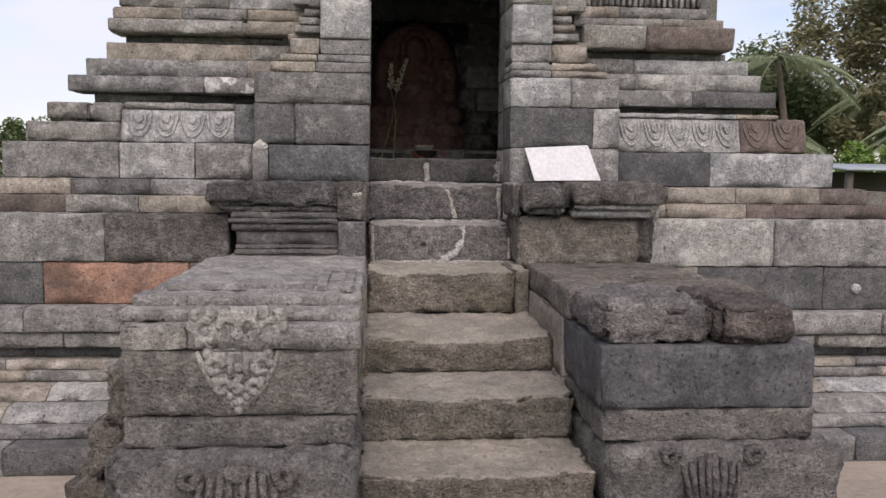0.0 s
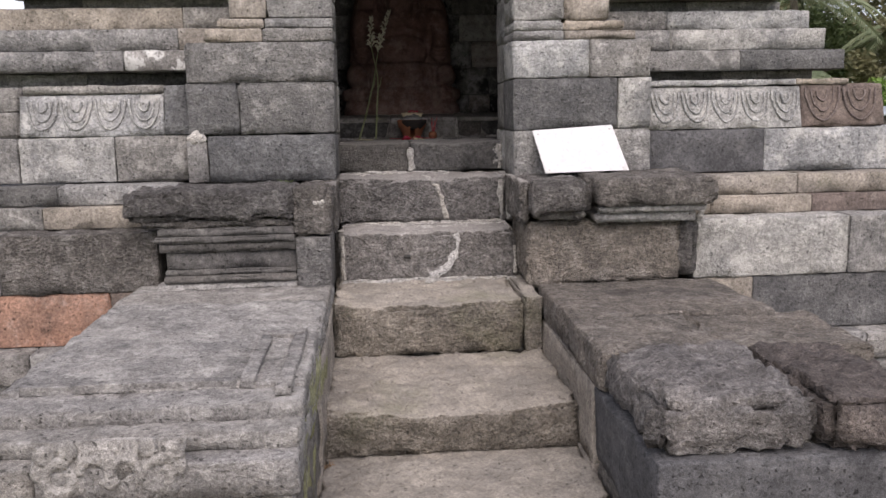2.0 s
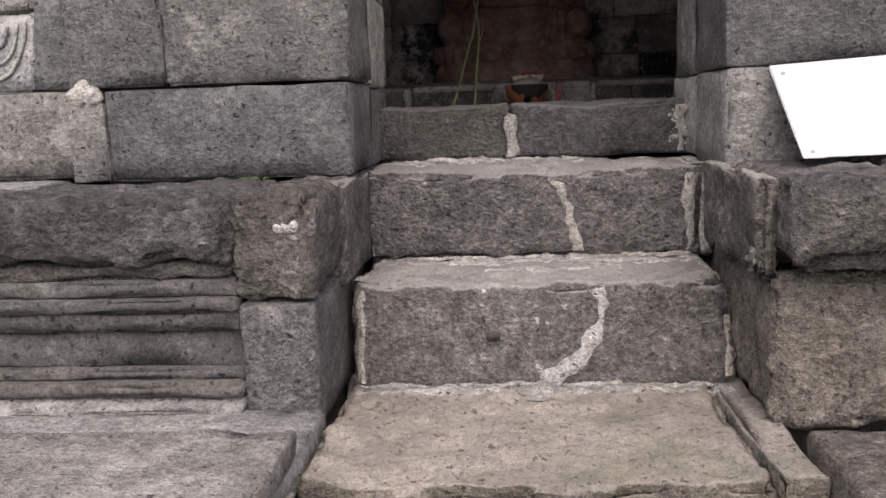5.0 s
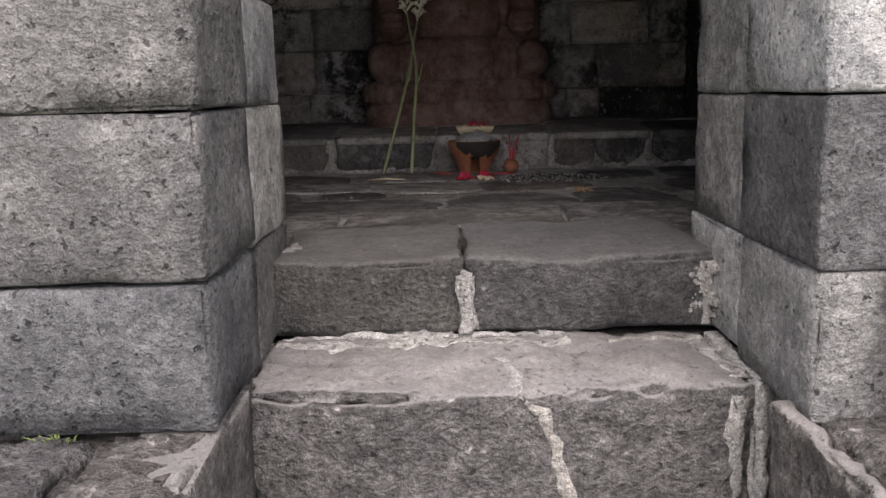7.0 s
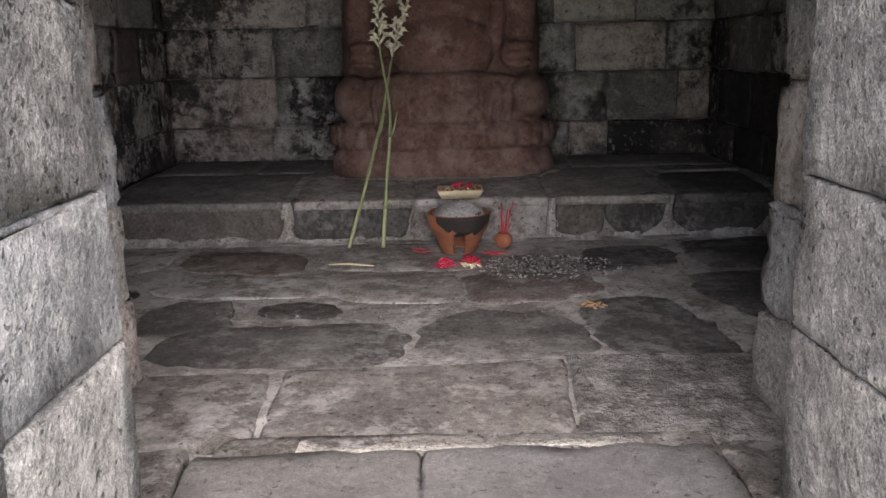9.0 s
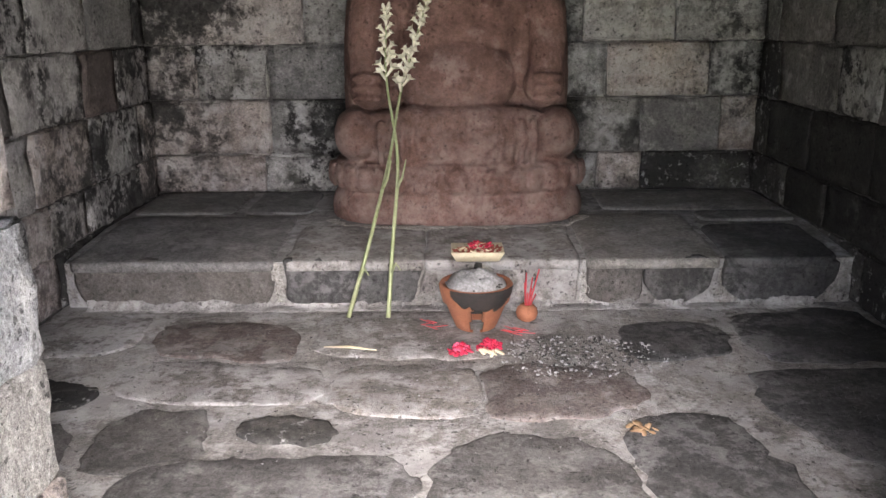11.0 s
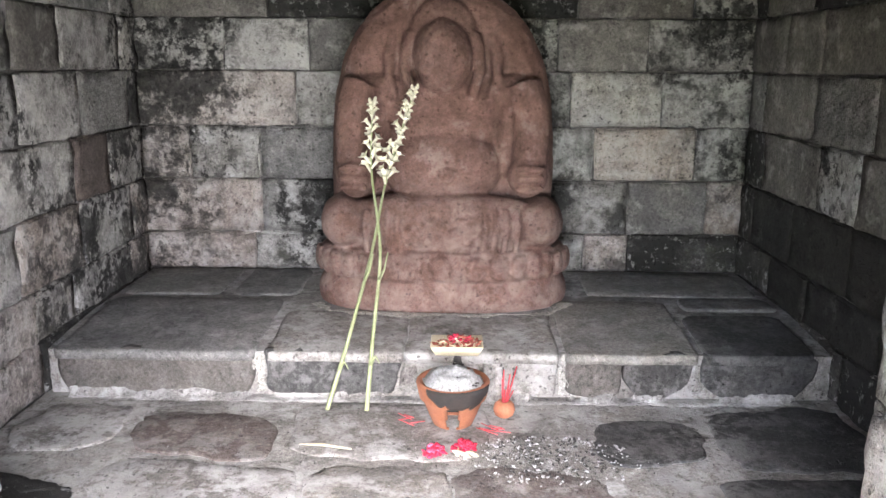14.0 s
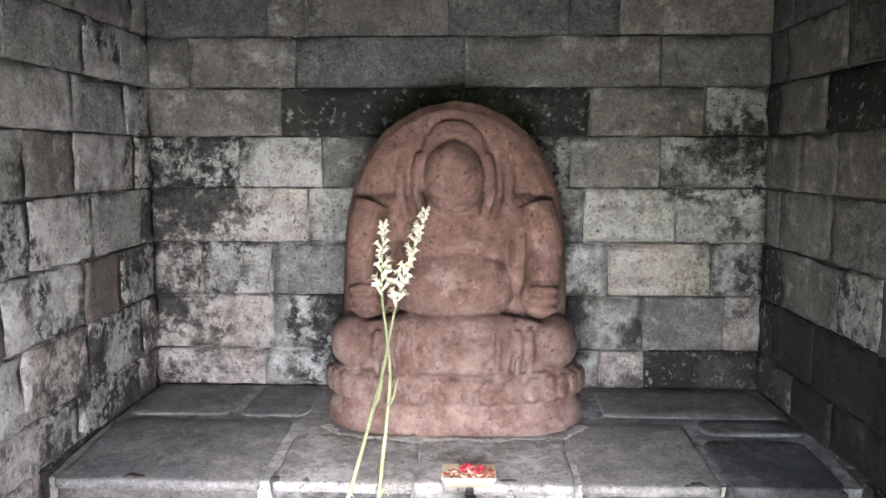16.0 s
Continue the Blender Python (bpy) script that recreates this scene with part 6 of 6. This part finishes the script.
for (x, yy), m, m2, lab, sd in (((-0.066, 8.01), ROSE, PINK, "crushed pink and crimson rose head on the floor", 5), ((0.022, 8.045), ROSE, ROSE, "crimson rose head on the floor", 8)):
    rose = thing("rose", lab, "flower", (x, yy, 1.503), "rose heads before the burner")
    part("petals", scatter(34, 0.038, 0.034, 0.006, 0.034, 0.017, sd, 1.5, 0.3), m, rose)
    part("inner_petals", scatter(16, 0.030, 0.026, 0.014, 0.040, 0.014, sd + 20, 1.4, 0.3), m2, rose)
    if sd == 8:
        b = scatter(8, 0.03, 0.015, 0.002, 0.010, 0.018, 77, 2.0, 0.25)
        bmesh.ops.translate(b, verts=b.verts, vec=(0.005, -0.04, 0.004))
        part("yellow_petals", b, PALMLEAF, rose)


def litter(name, n, cx, cy, hx, hy, size, seed, material, label, category, long=1.8):
    bm = scatter(n, hx, hy, 0.0, 0.004, size, seed, long, 0.35)
    bmesh.ops.translate(bm, verts=bm.verts, vec=(cx, cy, 1.506))
    tagged(finish(bm, name, material), label, category, kind="stuff")


litter("white_crumbs", 230, 0.30, 7.98, 0.27, 0.17, 0.0065, 21, ASH, "scattered pale ash crumbs and petals on the floor", "debris")
litter("charcoal_crumbs", 230, 0.31, 8.0, 0.22, 0.15, 0.0075, 22, CHAR, "scattered black charcoal crumbs on the floor", "debris")
litter("floor_crumbs", 150, -0.2, 7.8, 0.9, 0.5, 0.0035, 23, ASH, "fine pale crumbs on the flagstones", "debris")
litter("dark_crumbs", 140, 0.1, 7.75, 1.0, 0.55, 0.0045, 24, CHAR, "fine dark crumbs on the flagstones", "debris")
rng = random.Random(9)
bm = bmesh.new()
for cx, cy, n, sp_ in ((0.12, 8.19, 7, 0.035), (-0.17, 8.26, 5, 0.05)):
    for _ in range(n):
        a = rng.uniform(-0.7, 0.7)
        p = Vector((cx + rng.uniform(-sp_, sp_), cy + rng.uniform(-0.03, 0.03), 1.507 + rng.random() * 0.006))
        d = Vector((math.cos(a), math.sin(a) - 0.2, 0)) * rng.uniform(0.02, 0.04)
        tube(bm, [p - d, p + d], 0.0016, 5)
tagged(finish(bm, "fallen_incense_sticks", REDSTICK), "red incense sticks fallen round the burner", "incense", kind="stuff")
bm = tube(bmesh.new(), [(-0.50, 8.06, 1.508), (-0.42, 8.05, 1.512), (-0.33, 8.03, 1.508)], lambda f: 0.005 * math.sin(0.3 + f * 2.5), 5)
tagged(finish(bm, "straw", PALMLEAF), "single dry pale straw lying on the floor", "straw")
bm = scatter(9, 0.035, 0.03, 0.0, 0.012, 0.022, 31, 1.9, 0.2)
bmesh.ops.translate(bm, verts=bm.verts, vec=(0.385, 7.51, 1.505))
tagged(finish(bm, "dry_leaf", STRAW), "small crumpled brown dry leaf on the floor", "leaf")


# ---- trees and far things ----
def crown_mesh(name, n, size, leaf, seed, flat=0.8):
    """A crown of many small leaves in uneven clumps."""
    rng = random.Random(seed)
    bm = bmesh.new()
    clumps = []
    for _ in range(26):
        a, h = rng.random() * 6.283, rng.uniform(-1, 1)
        r = size * rng.uniform(0.35, 1.0) * math.sqrt(max(0.05, 1 - h * h * 0.8))
        clumps.append((Vector((r * math.cos(a), r * math.sin(a), h * size * flat)), size * rng.uniform(0.18, 0.4)))
    for _ in range(n):
        c, cr = rng.choice(clumps)
        d = Vector((rng.gauss(0, 1), rng.gauss(0, 1), rng.gauss(0, 0.8)))
        at = c + d.normalized() * cr * rng.random() ** 0.5
        t = Euler((rng.uniform(-1, 1), rng.uniform(-1, 1), rng.random() * 6.283)).to_matrix()
        s = leaf * rng.uniform(0.6, 1.3)
        q = [bm.verts.new(at + t @ Vector(v)) for v in ((0, -s, 0), (s * 0.45, -0.1 * s, 0.08 * s), (0, s, -0.1 * s), (-s * 0.45, -0.1 * s, 0.08 * s))]
        bm.faces.new(q)
    me = bpy.data.meshes.new(name)
    bm.to_mesh(me)
    bm.free()
    return me


def broadleaf(x, y, height, spread, leaf_mat, seed, label, count=7500):
    rng = random.Random(seed)
    z = fall(x, y) - 0.1
    t = thing("tree", label, "tree", (x, y, z))
    bm = bmesh.new()
    top = Vector((rng.uniform(-0.3, 0.3), rng.uniform(-0.3, 0.3), height * 0.6))
    tube(bm, [(0, 0, 0), top * 0.4 + Vector((0.12, 0, 0)), top], lambda f: height * (0.028 - 0.016 * f), 9)
    part("trunk", bm, BARK, t)
    for i in range(7):
        a = i * 0.9 + rng.random()
        start = top * rng.uniform(0.45, 0.95)
        end = start + Vector((math.cos(a) * spread * 0.8, math.sin(a) * spread * 0.8, height * rng.uniform(0.12, 0.35)))
        part("limb", tube(bmesh.new(), [start, start.lerp(end, 0.5) + Vector((0, 0, 0.15)), end], lambda f: height * (0.011 - 0.008 * f), 6), BARK, t)
    me = crown_mesh("crown", count, spread, 0.075 + height * 0.005, seed)
    me.materials.append(leaf_mat)
    c = new("crown", me)
    c.parent, c.location = t, (0, 0, height * 0.74)
    return t


def palm(x, y, height, seed, label, fronds=17, length=2.6):
    rng = random.Random(seed)
    z = fall(x, y) - 0.1
    t = thing("palm_tree", label, "palm tree", (x, y, z))
    bend = Vector((rng.uniform(-0.6, 0.6), rng.uniform(-0.4, 0.4), 0))
    part("trunk", tube(bmesh.new(), [bend * (f * f) + Vector((0, 0, height * f)) for f in (0, 0.2, 0.4, 0.6, 0.8, 1)], lambda f: 0.16 - 0.07 * f, 10), BARK, t)
    top = bend + Vector((0, 0, height))
    for i in range(fronds):
        a = i * 2.4 + rng.random() * 0.4
        rise = rng.uniform(-0.35, 1.0)
        le = length * rng.uniform(0.75, 1.1)
        d = Vector((math.cos(a), math.sin(a), 0))
        spine = [top + d * le * f + Vector((0, 0, le * (rise * 0.55 * f - (0.55 + 0.25 * rise) * f * f))) for f in [k / 11 for k in range(12)]]
        bm = bmesh.new()
        tube(bm, spine, lambda f: 0.03 * (1 - f) + 0.005, 4)
        side = Vector((-d.y, d.x, 0))
        for k in range(1, 46):
            f = 0.12 + 0.88 * k / 46
            j = min(10, int(f * 11))
            p = spine[j].lerp(spine[j + 1], f * 11 - j)
            for s in (-1, 1):
                ll = le * 0.26 * math.sin(math.pi * (0.12 + 0.8 * f)) * rng.uniform(0.8, 1.1)
                tip = p + side * s * ll * 0.75 + d * ll * 0.45 + Vector((0, 0, -ll * 0.55))
                w = d * 0.022
                bm.faces.new([bm.verts.new(c) for c in (p - w, p + w, tip)])
        part("frond", bm, FROND, t)
    return t


palm(12.3, 25.0, 6.0, 1, "tall coconut palm with arching green fronds")
palm(14.6, 24.0, 5.0, 2, "coconut palm half hidden among trees")
palm(10.0, 21.5, 3.4, 3, "young coconut palm with drooping fronds", 15, 2.3)
palm(13.4, 20.0, 3.9, 6, "coconut palm with drooping olive fronds", 15, 2.6)
for i, (x, y, h, s, m, lab) in enumerate((
        (16.4, 25.5, 8.5, 2.6, LEAF_B, "tall tree with olive brown foliage"), (18.6, 27.0, 9.2, 3.0, LEAF_B, "tall tree with thin olive foliage"),
        (12.6, 27.5, 5.2, 2.4, LEAF_A, "dense dark green tree"), (10.6, 26.0, 4.4, 2.0, LEAF_A, "dense dark green tree"),
        (14.5, 22.5, 4.2, 2.0, LEAF_B, "bushy tree with brownish leaves"), (17.5, 22.0, 5.0, 2.2, LEAF_A, "bushy dark green tree"),
        (11.6, 19.0, 2.2, 1.2, LEAF_C, "bright green leafy shrub on the lawn"), (13.6, 17.6, 2.0, 1.2, LEAF_C, "bright green leafy shrub on the lawn"), (9.4, 19.5, 2.0, 1.1, LEAF_C, "bright green leafy shrub on the lawn"),
        (20.5, 24.5, 6.5, 2.6, LEAF_A, "dense dark green tree"), (15.2, 28.5, 6.8, 2.7, LEAF_B, "tall tree with olive foliage behind palms"), (13.0, 31.0, 6.0, 2.6, LEAF_A, "dense dark green tree"), (17.0, 30.0, 8.2, 3.0, LEAF_B, "tall tree with olive foliage behind palms"), (11.2, 30.0, 4.8, 2.3, LEAF_B, "tree with olive foliage behind palms"), (9.0, 28.0, 3.6, 2.0, LEAF_B, "low tree with olive leaves"),
        (-13.6, 25.0, 2.3, 1.5, LEAF_C, "bright green tree on the edge of the lawn"), (-11.6, 27.0, 2.7, 1.4, LEAF_A, "dark green tree behind the lawn"),
        (-16.5, 26.0, 2.8, 1.8, LEAF_A, "dark green tree behind the lawn"), (-9.0, 30.0, 1.9, 1.3, LEAF_A, "dark green tree behind the lawn"))):
    broadleaf(x, y, h + 0.75, s, m, 40 + i, lab)
for i, (x, y, s) in enumerate(((10.2, 16.8, 0.9), (11.4, 16.2, 1.0), (9.3, 17.6, 0.8), (12.6, 15.4, 1.0))):
    bush = thing("bush", "low bright green leafy bush", "bush", (x, y, fall(x, y)), "bushes along the lawn")
    me = crown_mesh("leaves", 1800, s, 0.11, 90 + i, 0.6)
    me.materials.append(LEAF_C)
    c = new("leaves", me)
    c.parent, c.location = bush, (0, 0, s * 0.6)
    part("trunk", tube(bmesh.new(), [(0, 0, -0.05), (0.03, 0, s * 0.5)], 0.04, 7), BARK, bush)

hut = thing("shelter", "low open shelter with grey sheet roof and dark posts", "shelter", (8.35, 14.2, fall(8.35, 14.2)))
bm = boxes(bmesh.new(), (-1.1, 1.3, -0.9, 0.9, 2.12, 2.16))
for v in bm.verts:
    v.co.z += 0.10 * (v.co.y > 0)
bmesh.ops.bevel(bm, geom=bm.edges[:], offset=0.01, segments=1, affect="EDGES")
part("roof", bm, ROOFM, hut)
for x, y in ((-0.95, -0.75), (1.15, -0.75), (-0.95, 0.75), (1.15, 0.75)):
    part("post", boxes(bmesh.new(), (x - 0.05, x + 0.05, y - 0.05, y + 0.05, -0.1, 2.15)), DARKWOOD, hut)
part("back_panel", boxes(bmesh.new(), (-0.9, 1.1, 0.68, 0.72, 0.8, 2.1)), DARKWOOD, hut)
jar = thing("water_jar", "round brown clay water jar under the shelter", "jar", (8.2, 13.6, fall(8.2, 13.6)))
part("body", lathe(bmesh.new(), [(0.14, 0), (0.24, 0.2), (0.28, 0.5), (0.22, 0.8), (0.12, 0.95), (0.14, 1.0)], 20), CLAY, jar)
part("stand", boxes(bmesh.new(), (-0.2, 0.2, -0.2, 0.2, -0.15, 0.0)), DARKWOOD, jar)


def grass_tuft(at, n, height, seed, material, label):
    rng = random.Random(seed)
    t = thing("grass_tuft", label, "weed", at)
    bm = bmesh.new()
    for _ in range(n):
        a, r = rng.random() * 6.28, rng.uniform(0.0, 0.025)
        p = Vector((r * 1.6 * math.cos(a), r * 0.5 * math.sin(a), -0.004))
        lean = Vector((math.cos(a), math.sin(a), 0)) * rng.uniform(0.3, 1.1)
        h = height * rng.uniform(0.5, 1.0)
        tube(bm, [p, p + lean * h * 0.3 + Vector((0, 0, h * 0.6)), p + lean * h * 0.8 + Vector((0, 0, h * 0.8))], lambda f: 0.0022 - 0.0018 * f, 4)
    part("blades", bm, material, t)


grass_tuft((-0.773, 5.525, 1.388), 18, 0.022, 3, GRASS, "small green grass tuft in a joint between the stones")
grass_tuft((-0.515, 4.08, 0.478), 14, 0.035, 7, STRAW, "small dry brown weed beside the temple steps")
